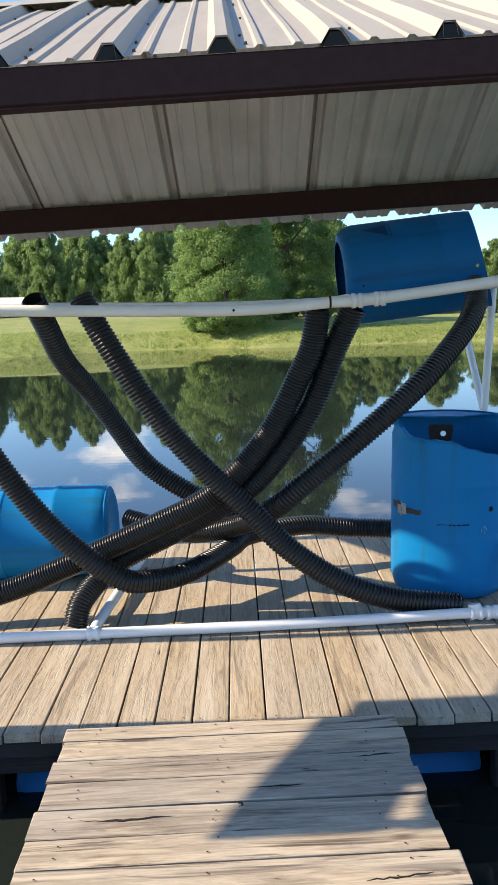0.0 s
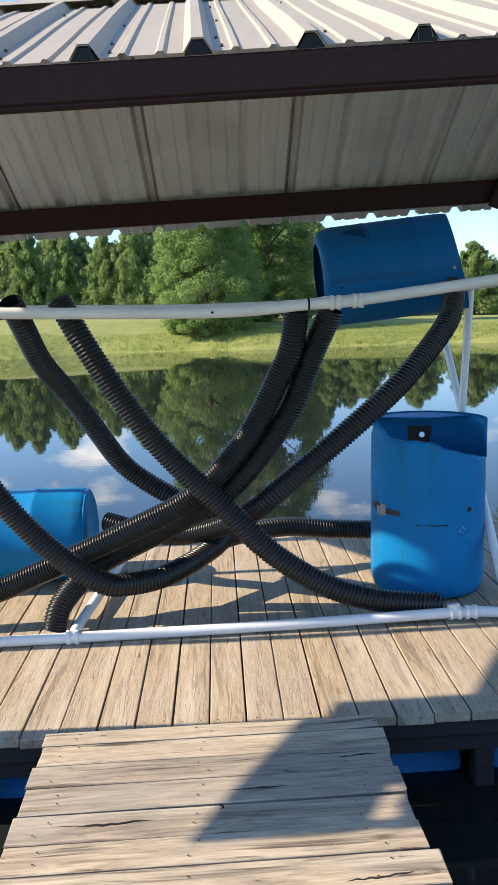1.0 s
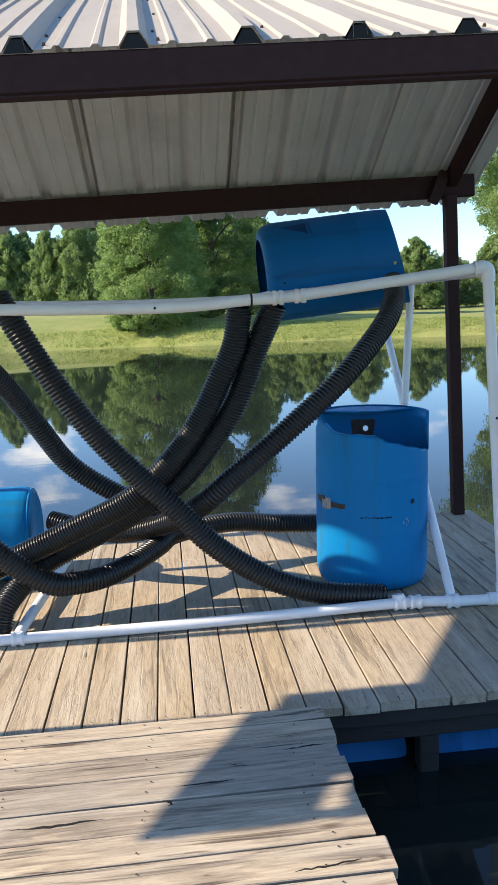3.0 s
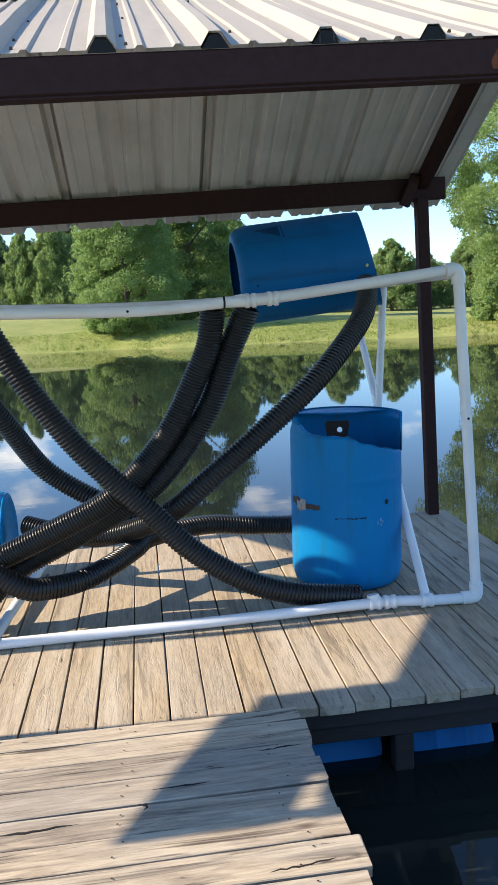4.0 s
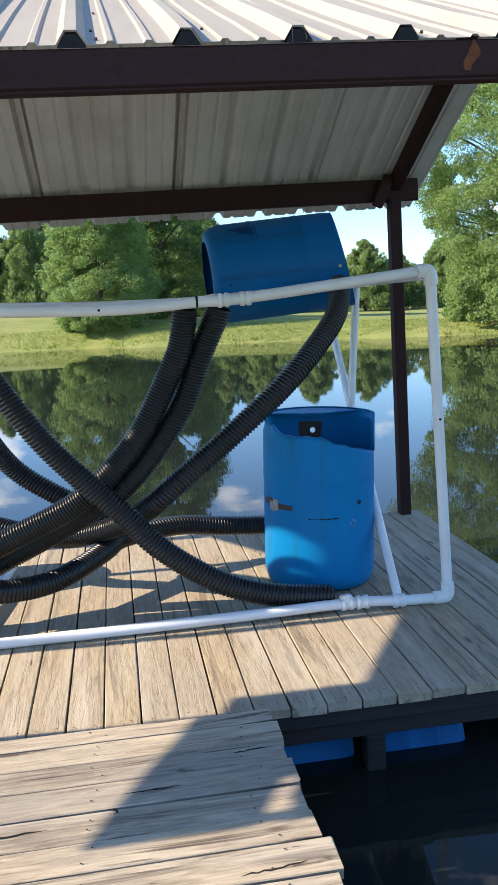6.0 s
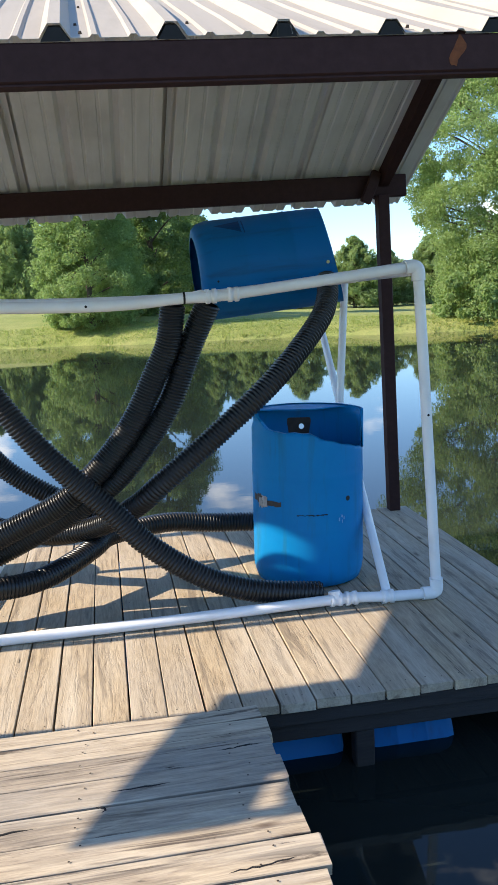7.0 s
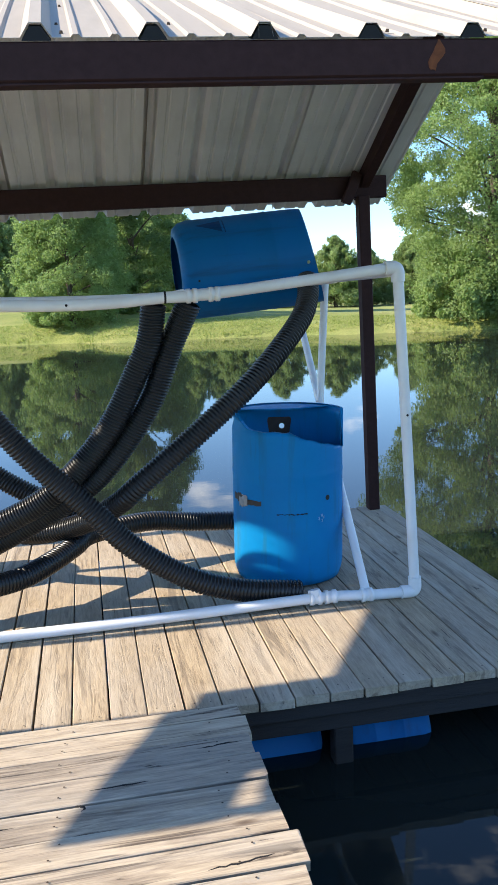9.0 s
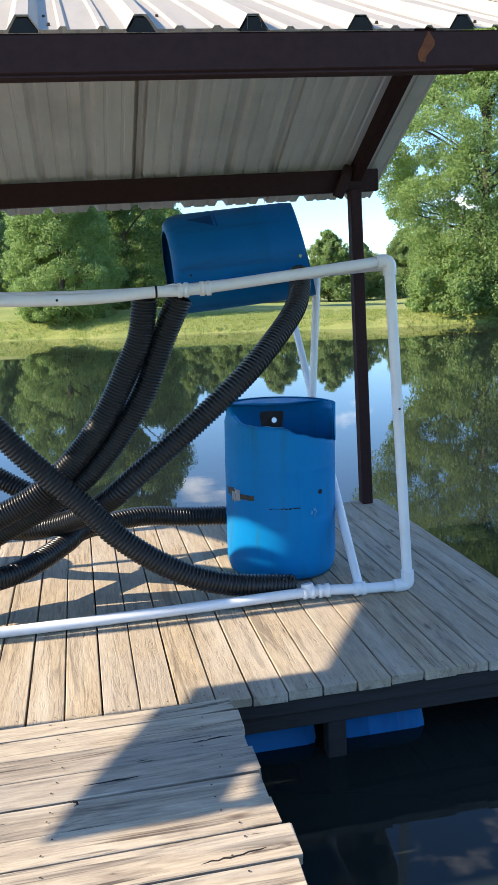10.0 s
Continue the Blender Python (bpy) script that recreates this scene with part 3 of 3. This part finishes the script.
corrugated([(-0.63, 3.94, 1.66), (-0.53, 3.92, 1.46), (-0.37, 3.91, 1.19), (-0.17, 3.9, 0.91), (0.14, 3.9, 0.58), (0.28, 3.9, 0.42), (0.47, 3.9, 0.27), (0.66, 3.9, 0.165), (0.87, 3.91, 0.10), (1.16, 3.92, 0.06)],
           "black corrugated plastic pipe sweeping down to the dock boards")
corrugated([(-0.86, 3.96, 1.66), (-0.83, 4.06, 1.53), (-0.79, 4.22, 1.35), (-0.70, 4.4, 1.17), (-0.59, 4.54, 0.95), (-0.46, 4.65, 0.72), (-0.24, 4.65, 0.55), (0.04, 4.6, 0.41), (0.12, 4.58, 0.36)],
           "black corrugated plastic pipe curving behind the others")
corrugated([(0.49, 3.94, 1.555), (0.46, 3.97, 1.38), (0.395, 3.99, 1.24), (0.225, 4.01, 0.94), (-0.05, 4.03, 0.66), (-0.40, 4.06, 0.485), (-0.9, 4.1, 0.27), (-1.18, 4.1, 0.17), (-1.6, 4.05, 0.075), (-1.8, 4.05, 0.062)],
           "black corrugated plastic pipe hung from the white rail", 0.060, 0.0155)
corrugated([(0.66, 3.95, 1.555), (0.57, 4.0, 1.36), (0.44, 4.03, 1.06), (0.215, 4.07, 0.76), (0.02, 4.12, 0.6), (-0.22, 4.18, 0.46), (-0.42, 4.2, 0.36), (-0.58, 4.15, 0.29), (-0.68, 4.05, 0.22), (-0.75, 3.97, 0.14), (-0.78, 3.93, 0.03)],
           "black corrugated plastic pipe bent down at its open end", 0.060, 0.0155)
corrugated([(1.39, 4.46, 1.66), (1.36, 4.36, 1.55), (1.27, 4.24, 1.42), (1.0, 4.06, 1.17), (0.69, 4.01, 0.92), (0.39, 4.03, 0.68), (0.26, 4.12, 0.555), (0.08, 4.36, 0.41), (-0.18, 4.55, 0.32), (-0.42, 4.65, 0.34), (-0.6, 4.75, 0.37)],
           "black corrugated plastic pipe hanging from the raised barrel")
corrugated([(-1.45, 3.93, 1.66), (-1.22, 3.93, 1.12), (-0.98, 3.93, 0.71), (-0.76, 3.93, 0.45), (-0.54, 3.96, 0.265), (-0.4, 4.03, 0.22), (-0.24, 4.15, 0.21), (-0.1, 4.3, 0.23), (0.02, 4.45, 0.26), (0.12, 4.6, 0.28), (0.44, 4.75, 0.28), (0.71, 4.8, 0.24), (0.98, 4.8, 0.22)],
           "black corrugated plastic pipe looped low over the boards")

# ---- barrels ----


def barrel_profile(L, r):
    return [(r - 0.05, 0), (r - 0.018, 0.012), (r - 0.006, 0.05), (r, 0.09), (r, L * 0.33), (r + 0.0025, L * 0.345), (r, L * 0.36), (r, L * 0.635), (r + 0.0025, L * 0.65), (r, L * 0.665),
            (r - 0.002, L - 0.09), (r - 0.012, L - 0.055), (r - 0.012, L - 0.03), (r + 0.004, L - 0.024), (r + 0.004, L), (r - 0.008, L)]


def shell(bm, L, r, seg, cut=None, floor=True, th=0.006, hole=None):
    """A barrel wall with an inner skin; cut(angle, z) may lower a rim point."""
    prof = []
    base = barrel_profile(L, r)
    for (r0, z0), (r1, z1) in zip(base, base[1:]):
        n = max(1, int(abs(z1 - z0) / 0.022))
        prof += [(r0 + (r1 - r0) * i / n, z0 + (z1 - z0) * i / n) for i in range(n)]
    prof.append(base[-1])
    skins = []
    for t in (0, th):
        rings = lathe(bm, [(a - t, z) for a, z in prof], seg)
        if cut:
            for ring in rings:
                for j, v in enumerate(ring):
                    a = 2 * math.pi * j / seg
                    v.co.z = min(v.co.z, cut(a))
        skins.append(rings)
    for j in range(seg):
        bm.faces.new((skins[0][-1][j], skins[0][-1][(j + 1) % seg], skins[1][-1][(j + 1) % seg], skins[1][-1][j]))
    if floor:
        bm.faces.new(skins[0][0][::-1])
        bm.faces.new(skins[1][0])
    if hole:
        gone = []
        for f in bm.faces:
            c = f.calc_center_median()
            if abs(math.degrees(math.atan2(c.y, c.x)) - hole[0]) < 5.7 and abs(c.z - hole[1]) < 0.028:
                gone.append(f)
        bmesh.ops.delete(bm, geom=gone, context="FACES")
    bmesh.ops.remove_doubles(bm, verts=bm.verts, dist=0.0004)
    bmesh.ops.recalc_face_normals(bm, faces=bm.faces)
    return bm


def front_cut(a):
    """Height of the torn front of the standing barrel, by angle."""
    d = math.degrees(a) % 360
    if 198 <= d <= 342:
        u = (d - 198) / (342 - 198)
        return 0.932 - 0.075 * min(1, u / 0.16) ** 0.5 - 0.006 * u - 0.014 * (u > 0.44) - 0.105 * max(0, (u - 0.46) / 0.54) ** 0.75 + 0.003 * math.sin(u * 45)
    return 9.0


stand = thing("standing_barrel", "upright blue plastic barrel with torn open top", "barrel", pose(1.209, 4.39, 0.008, 0, 1.3, 0) @ Matrix.Diagonal((0.966, 0.966, 1, 1)))
part("wall", shell(bmesh.new(), 0.94, 0.319, 96, front_cut, hole=(82, 0.80)), blue_plastic, stand)
bm = bmesh.new()
lid = [(0.312 * math.cos(radians(a)), 0.312 * math.sin(radians(a)), 0.934) for a in range(24, 157, 6)] + [(-0.19, 0.135, 0.931), (-0.06, 0.115, 0.926), (0.08, 0.11, 0.927), (0.2, 0.13, 0.931)]
top, under = [[bm.verts.new((x, y, z - d)) for x, y, z in lid] for d in (0, 0.006)]
bm.faces.new(top)
bm.faces.new(under[::-1])
for i in range(len(lid)):
    k = (i + 1) % len(lid)
    bm.faces.new((top[i], under[i], under[k], top[k]))
part("lid", bm, blue_plastic, stand, "remaining half of the blue lid")

# ---- other barrels ----
raised = thing("raised_barrel", "dark blue barrel lying on the pipe frame, one end open", "barrel",
               Matrix.Translation((0.702, 4.76, 1.725)) @ Matrix.Rotation(radians(-4.8), 4, "Y") @ Matrix.Rotation(radians(90), 4, "Y"))


def raised_shell():
    bm = bmesh.new()
    L, r = 0.80, 0.277
    prof = [(r - 0.075, 0.0), (r - 0.035, 0.008), (r - 0.012, 0.035), (r, 0.08), (r, 0.25), (r + 0.003, 0.262), (r, 0.275), (r, 0.53), (r + 0.003, 0.542), (r, 0.555), (r - 0.001, L - 0.075), (r - 0.003, L - 0.04), (r - 0.003, L - 0.026), (r - 0.004, L - 0.02), (r - 0.006, L)]
    out = lathe(bm, prof, 72)
    inn = lathe(bm, [(a - 0.007, z) for a, z in prof[:-2]], 72)
    for j in range(72):
        k = (j + 1) % 72
        bm.faces.new((out[0][j], out[0][k], inn[0][k], inn[0][j]))
    lathe(bm, [(r - 0.004, L), (r - 0.02, L), (r - 0.025, L - 0.02), (0.001, L - 0.02)], 72)
    bm.faces.new(inn[-1])
    for v in bm.verts:
        if v.co.z > 0.5:
            v.co.z += (0.17 * v.co.x + 0.22 * v.co.y) * (v.co.z - 0.5) / 0.3
    bmesh.ops.remove_doubles(bm, verts=bm.verts, dist=0.0004)
    bmesh.ops.recalc_face_normals(bm, faces=bm.faces)
    return bm


part("wall", raised_shell(), blue_dark_and_shade, raised)
lying = thing("lying_barrel", "bright blue plastic barrel lying on the dock boards", "barrel", Matrix.Translation((-1.65, 4.87, 0.282)) @ Matrix.Rotation(radians(90), 4, "Y"))


def lying_shell():
    bm = bmesh.new()
    L, r = 0.945, 0.276
    prof = [(0.001, 0.02), (r - 0.06, 0.02), (r - 0.05, 0.0), (r - 0.02, 0.01), (r - 0.004, 0.05), (r, 0.09), (r, 0.30), (r + 0.006, 0.315), (r, 0.33), (r, 0.605), (r + 0.006, 0.62), (r + 0.006, 0.64), (r, 0.655),
            (r - 0.001, 0.85), (r - 0.006, 0.90), (r - 0.022, 0.932), (r - 0.05, L), (r - 0.06, L - 0.012), (0.001, L - 0.012)]
    lathe(bm, prof, 72)
    return bm


part("wall", lying_shell(), blue_plastic, lying)
for z, r0 in ((0.317, 0.2805), (0.632, 0.2805), (0.925, 0.2595)):
    bm = bmesh.new()
    lathe(bm, [(r0 - 0.006, z - 0.010), (r0, z - 0.006), (r0 + 0.0015, z), (r0, z + 0.006), (r0 - 0.006, z + 0.010)], 72)
    part("hoop", bm, blue_plastic, lying)
bm = bmesh.new()
lathe(bm, [(0.001, 0.948), (0.028, 0.948), (0.032, 0.944), (0.032, 0.932)], 20, pose(0.15, 0.05, 0))
part("bung", bm, blue_plastic, lying, "screwed barrel bung")

# ---- trees ----


def leaf_cloud(clumps, per, size, seed, wide=0.55, upright=0.0):
    """Leaves round clump centres: rows of (x, y, z, radius)."""
    g = np.random.default_rng(seed)
    cl = np.repeat(np.array(clumps), per, axis=0)
    n = len(cl)
    d = g.normal(size=(n, 3))
    d /= np.linalg.norm(d, axis=1)[:, None]
    rad = cl[:, 3:4] * g.uniform(0.25, 1.0, (n, 1)) ** 0.5
    c = cl[:, :3] + d * rad * np.array([1, 1, 0.75 + upright])
    u = g.normal(size=(n, 3)) + np.array([0, 0, 2.0 * upright])
    u /= np.linalg.norm(u, axis=1)[:, None]
    w = np.cross(u, g.normal(size=(n, 3)))
    w /= np.linalg.norm(w, axis=1)[:, None]
    s = size * g.uniform(0.6, 1.3, (n, 1))
    u, w = u * s, w * s * wide
    v = np.stack([c - u, c + w, c + u, c - w], 1).reshape(-1, 3)
    me = bpy.data.meshes.new("crown")
    me.from_pydata(v.tolist(), [], np.arange(4 * n).reshape(-1, 4).tolist())
    return me


def broadleaf(height, width, seed, base=0.08, n=150, per=80, size=0.13):
    """Clump rows and limb ends for a broad crown."""
    g = random.Random(seed)
    out = []
    while len(out) < n:
        u = g.uniform(0, 1) ** 1.1
        z = height * (base + (1 - base) * u)
        env = width / 2 * (math.sin(math.pi * min(1, 0.24 + 0.72 * u)) ** 0.7) * (0.85 + 0.3 * noise.noise((seed + 3 * u, 2, 1)))
        a = g.uniform(0, 2 * math.pi)
        k = g.uniform(0.45, 1.0) ** 0.5
        lump = 1 + 0.28 * noise.noise((math.cos(a) * 1.6 + seed, math.sin(a) * 1.6, z * 0.5))
        out.append((env * k * lump * math.cos(a), env * k * lump * math.sin(a), max(0.35, z), g.uniform(0.40, 1.0) * min(1.0, width / 8)))
    return out


def conifer(height, width, seed, n=85):
    g = random.Random(seed)
    out = []
    for i in range(n):
        u = (i + g.random()) / n
        z = height * (0.06 + 0.93 * u)
        env = width / 2 * (1 - u ** 1.6) ** 0.8 * (0.75 + 0.5 * g.random()) + 0.08
        a = g.uniform(0, 2 * math.pi)
        k = g.uniform(0.3, 1)
        out.append((env * k * math.cos(a), env * k * math.sin(a), z + 0.25 * k, (0.17 + 0.26 * (1 - u)) * g.uniform(0.5, 1.3) * width / 5))
    return out


def trunk_mesh(height, r, ends, seed):
    g = random.Random(seed)
    bm = bmesh.new()
    path, at = spline([(0, 0, -0.4), (g.uniform(-.1, .1), g.uniform(-.1, .1), height * 0.3), (g.uniform(-.2, .2), g.uniform(-.2, .2), height * 0.62), (0, 0, height * 0.96)], 14)
    sweep(bm, path, [r * (1.25 - 1.2 * i / 13) for i in range(14)], 9)
    for x, y, z, _ in ends:
        z0 = max(0.3, z * 0.72 - 0.2)
        p, _ = spline([(0, 0, z0), (x * 0.45, y * 0.45, z0 + (z - z0) * 0.6), (x * 0.92, y * 0.92, z)], 6)
        sweep(bm, p, [r * 0.38 * (1 - 0.85 * i / 5) for i in range(6)], 5, caps=False)
    return mesh_of("trunk", bm, bark)


def tree_model(name, label, clumps, height, r, leaf, per, size, seed, at, group="", wide=0.55, upright=0.0):
    t = thing(name, label, "tree", at, group)
    crown = leaf_cloud(clumps, per, size, seed, wide, upright)
    crown.materials.append(leaf)
    c = new("crown", crown)
    c.parent = t
    k = new("trunk", trunk_mesh(height, r, clumps[::14], seed))
    k.parent = t
    return t


def at_ground(x, y, turn=0.0, s=1.0, sink=0.05):
    return pose(x, y, ground_z(x, y) - sink, 0, 0, turn) @ Matrix.Diagonal((s, s, s, 1))


tree_model("broadleaf_tree", "broad bright green tree with low branches at the water's edge", broadleaf(9.4, 6.8, 3, 0.0, 420), 8.6, 0.16, leaf_bright, 400, 0.06, 3, at_ground(-0.35, 43.4, 0, 0.93))
tree_model("broadleaf_tree", "tall dark green tree, its neighbour's shade put into the leaf colour", broadleaf(11.5, 6.6, 8, 0.0, 340), 10.4, 0.18, leaf_shaded, 300, 0.08, 8, at_ground(3.3, 48.5))
tree_model("broadleaf_tree", "tall full green tree on the bank, branches to the ground", broadleaf(15.5, 10.5, 12, 0.0, 900), 14.5, 0.26, leaf_bright, 400, 0.06, 12, at_ground(19.3, 36.4))
tree_model("broadleaf_tree", "tall green tree leaning over the bank", broadleaf(13.0, 8.5, 21, 0.0, 360), 12, 0.24, leaf_bright, 330, 0.07, 21, at_ground(26.5, 34.0))
tree_model("shrub", "low bright green shrub at the water's edge", broadleaf(2.6, 4.2, 31, 0.05, 60), 1.9, 0.05, leaf_bright, 220, 0.085, 31, at_ground(17.2, 35.2))

models = []
for i, (h, w) in enumerate(((7.8, 5.6), (8.6, 6.0), (7.2, 5.2))):
    models.append(tree_model("pine_tree", "young green pine in a planted row", conifer(h, w, 40 + i, 520), h * 0.97, 0.13, leaf_pine, 80, 0.20, 40 + i, at_ground(-33 + 4 * i, 74), "pine row", 0.17, 0.6))
g = random.Random(9)
spots = []
for row, y0 in enumerate((74, 79, 85)):
    x = -48 + row * 1.7
    while x < 14:
        spots.append((x + g.uniform(-0.6, 0.6), y0 + g.uniform(-1.5, 1.5) - 0.12 * x))
        x += g.uniform(2.7, 3.7)
for x, y in ((19.0, 60.0), (22.6, 63), (25.4, 61), (28, 66), (16.2, 66), (12.5, 68), (31, 60), (34, 64), (9.5, 70), (37, 58)):
    spots.append((x, y))
for i, (x, y) in enumerate(spots):
    k = g.uniform(0.82, 1.12)
    m = at_ground(x, y, g.uniform(0, 360), k)
    copy_thing(models[i % 3], m @ Matrix.Diagonal((0.95, 0.95, 0.66, 1)) if x > 9 else m)

# ---- tall grass along the far bank ----
g = np.random.default_rng(5)
verts, faces = [], []
for a in np.linspace(radians(20), radians(150), 9000):
    for _ in range(3):
        k = 1.0 + g.uniform(-0.02, 0.16)
        x, y = CX + RX * k * math.cos(a), CY + RY * k * math.sin(a)
        d = shore(x, y)
        if not 0.0 < d < 5.0:
            continue
        z = ground_z(x, y) - 0.02
        h = g.uniform(0.03, 0.11) * (2.2 if d < 0.35 else 1.0)
        t = g.uniform(0, math.pi)
        for b in range(3):
            ox, oy = g.uniform(-0.12, 0.12, 2)
            wx, wy = 0.02 * math.cos(t + b), 0.02 * math.sin(t + b)
            lx, ly = g.uniform(-0.1, 0.1, 2)
            n = len(verts)
            verts += [(x + ox - wx, y + oy - wy, z), (x + ox + wx, y + oy + wy, z), (x + ox + lx, y + oy + ly, z + h)]
            faces.append((n, n + 1, n + 2))
me = bpy.data.meshes.new("bank_grass")
me.from_pydata(verts, [], faces)
me.materials.append(blade)
tagged(new("bank_grass", me), "uneven tall grass along the pond's edge", "grass", kind="stuff")

# ---- details on the standing barrel ----


def on_wall(ang, z, r=0.3165):
    """A pose on the barrel's wall, x along it, z up, y inwards."""
    a = radians(ang)
    return Matrix.Translation((r * math.cos(a), r * math.sin(a), z)) @ Matrix.Rotation(a + radians(90), 4, "Z")


def disc(r, depth=0.003, seg=16):
    bm = bmesh.new()
    bmesh.ops.create_cone(bm, cap_ends=True, segments=seg, radius1=r, radius2=r, depth=depth, matrix=pose(0, 0, 0, 90, 0, 0))
    return bm


def strip(a0, a1, z0, z1, seed, r=0.3205, ragged=0.004, n=9):
    """A thin ragged patch following the barrel's wall."""
    g = random.Random(seed)
    bm = bmesh.new()
    rows = []
    for rr in (r, r - 0.0015):
        lo, hi = [], []
        for i in range(n):
            a = radians(a0 + (a1 - a0) * i / (n - 1))
            k = rr + (g.uniform(0, 0.004) if rr == r else 0)
            lo.append(bm.verts.new((k * math.cos(a), k * math.sin(a), z0 + g.uniform(-ragged, ragged))))
            hi.append(bm.verts.new((k * math.cos(a), k * math.sin(a), z1 + g.uniform(-ragged, ragged))))
        rows.append((lo, hi))
    (l0, h0), (l1, h1) = rows
    for i in range(n - 1):
        bm.faces.new((l0[i], l0[i + 1], h0[i + 1], h0[i]))
        bm.faces.new((h0[i], h0[i + 1], h1[i + 1], h1[i]))
        bm.faces.new((l1[i], l1[i + 1], l0[i + 1], l0[i]))
    return bm


pale_scuff = Mat("pale_scuff", 0.7)
pale_scuff.color(pale_scuff.mix(pale_scuff.noise(60, 4), (0.25, 0.42, 0.60), (0.08, 0.25, 0.5)))
pale_scuff = pale_scuff.m
tape_brown = Mat("brown_tape", 0.6)
tape_brown.color(tape_brown.mix(tape_brown.noise(35, 4), (0.075, 0.048, 0.032), (0.022, 0.016, 0.013)))
tape_brown = tape_brown.m
part("hole", disc(0.014), dark, stand, "drilled hole").matrix_basis = on_wall(300, 0.488, 0.3195)
part("tape", strip(186, 205, 0.462, 0.50, 1, ragged=0.008), tape_brown, stand, "torn brown tape")
part("tape", strip(205, 229, 0.452, 0.478, 2), tape_brown, stand, "torn brown tape")
part("tape_shred", strip(198, 212, 0.437, 0.492, 3, 0.3225, 0.014, 7), tape_silver, stand, "ragged silver tape shred")
part("crack", strip(245, 276, 0.4145, 0.4165, 4, 0.3195, 0.005, 16), dark, stand, "thin dark crack")
for a, z, w in ((288, 0.375, 1.6), (291, 0.39, 2.2), (294, 0.378, 1.4), (292, 0.362, 1.0)):
    part("scuff", strip(a, a + w, z, z + 0.012, int(a), 0.3193, 0.005, 5), pale_scuff, stand)
bm = bmesh.new()
HA, HZ, HR = 82.0, 0.80, 0.016
rings = []
for k in range(32):
    a = 2 * math.pi * k / 32
    dx, dz = math.cos(a), math.sin(a)
    e = (dx ** 6 + dz ** 6) ** (-1 / 6) * (1 + 0.06 * math.sin(3 * a))
    rings.append([(HA + math.degrees(HR * dx / 0.31), HZ + HR * dz), (HA + 3.0 + 13.0 * dx * e, HZ + 0.004 + 0.058 * dz * e)])
inner, outer = [], []
for (a0, z0), (a1, z1) in rings:
    inner.append(bm.verts.new((0.310 * math.cos(radians(a0)), 0.310 * math.sin(radians(a0)), z0)))
    outer.append(bm.verts.new((0.310 * math.cos(radians(a1)), 0.310 * math.sin(radians(a1)), z1)))
for k in range(32):
    q = (k + 1) % 32
    bm.faces.new((inner[k], inner[q], outer[q], outer[k]))
part("inner_patch", bm, tape_brown, stand, "brown patch inside")

# ---- details on the raised barrel ----
bm = bmesh.new()
rows = []
for i in range(8):
    u = i / 7
    a0, a1 = radians(-146 - 6 * u), radians(-146 + 17 * u + 0.5)
    rows.append([bm.verts.new((0.2788 * math.cos(a), 0.2788 * math.sin(a), 0.115 + 0.16 * u)) for a in (a0, (2 * a0 + a1) / 3, (a0 + 2 * a1) / 3, a1)])
for ra, rb in zip(rows, rows[1:]):
    for i in range(3):
        bm.faces.new((ra[i], ra[i + 1], rb[i + 1], rb[i]))
# darker blue, so that the flush patch carries the shade of an opening
blue_inside_shade = plastic("blue_inside_shade", (0.001, 0.045, 0.16), (0.005, 0.03, 0.08), (0.001, 0.055, 0.18))
part("cut_notch", bm, blue_inside_shade, raised, "triangular cut as a flush patch, its inner shade in the colour")
bm = bmesh.new()
bmesh.ops.create_cone(bm, cap_ends=True, segments=10, radius1=0.011, radius2=0.008, depth=0.008, matrix=on_wall(-90 + 8, 0.705, 0.2755) @ pose(0, 0, 0, 90, 0, 0))
brass = Mat("pale_brass", 0.4, 0.6)
brass.color(brass.mix(brass.noise(80), (0.62, 0.60, 0.30), (0.42, 0.40, 0.22)))
part("bolt", bm, brass.m, raised, "pale brass bolt head")
part("bolt_hole", disc(0.006, 0.003, 12), dark, raised, "small dark hole").matrix_basis = on_wall(-90 + 14, 0.085, 0.2772)
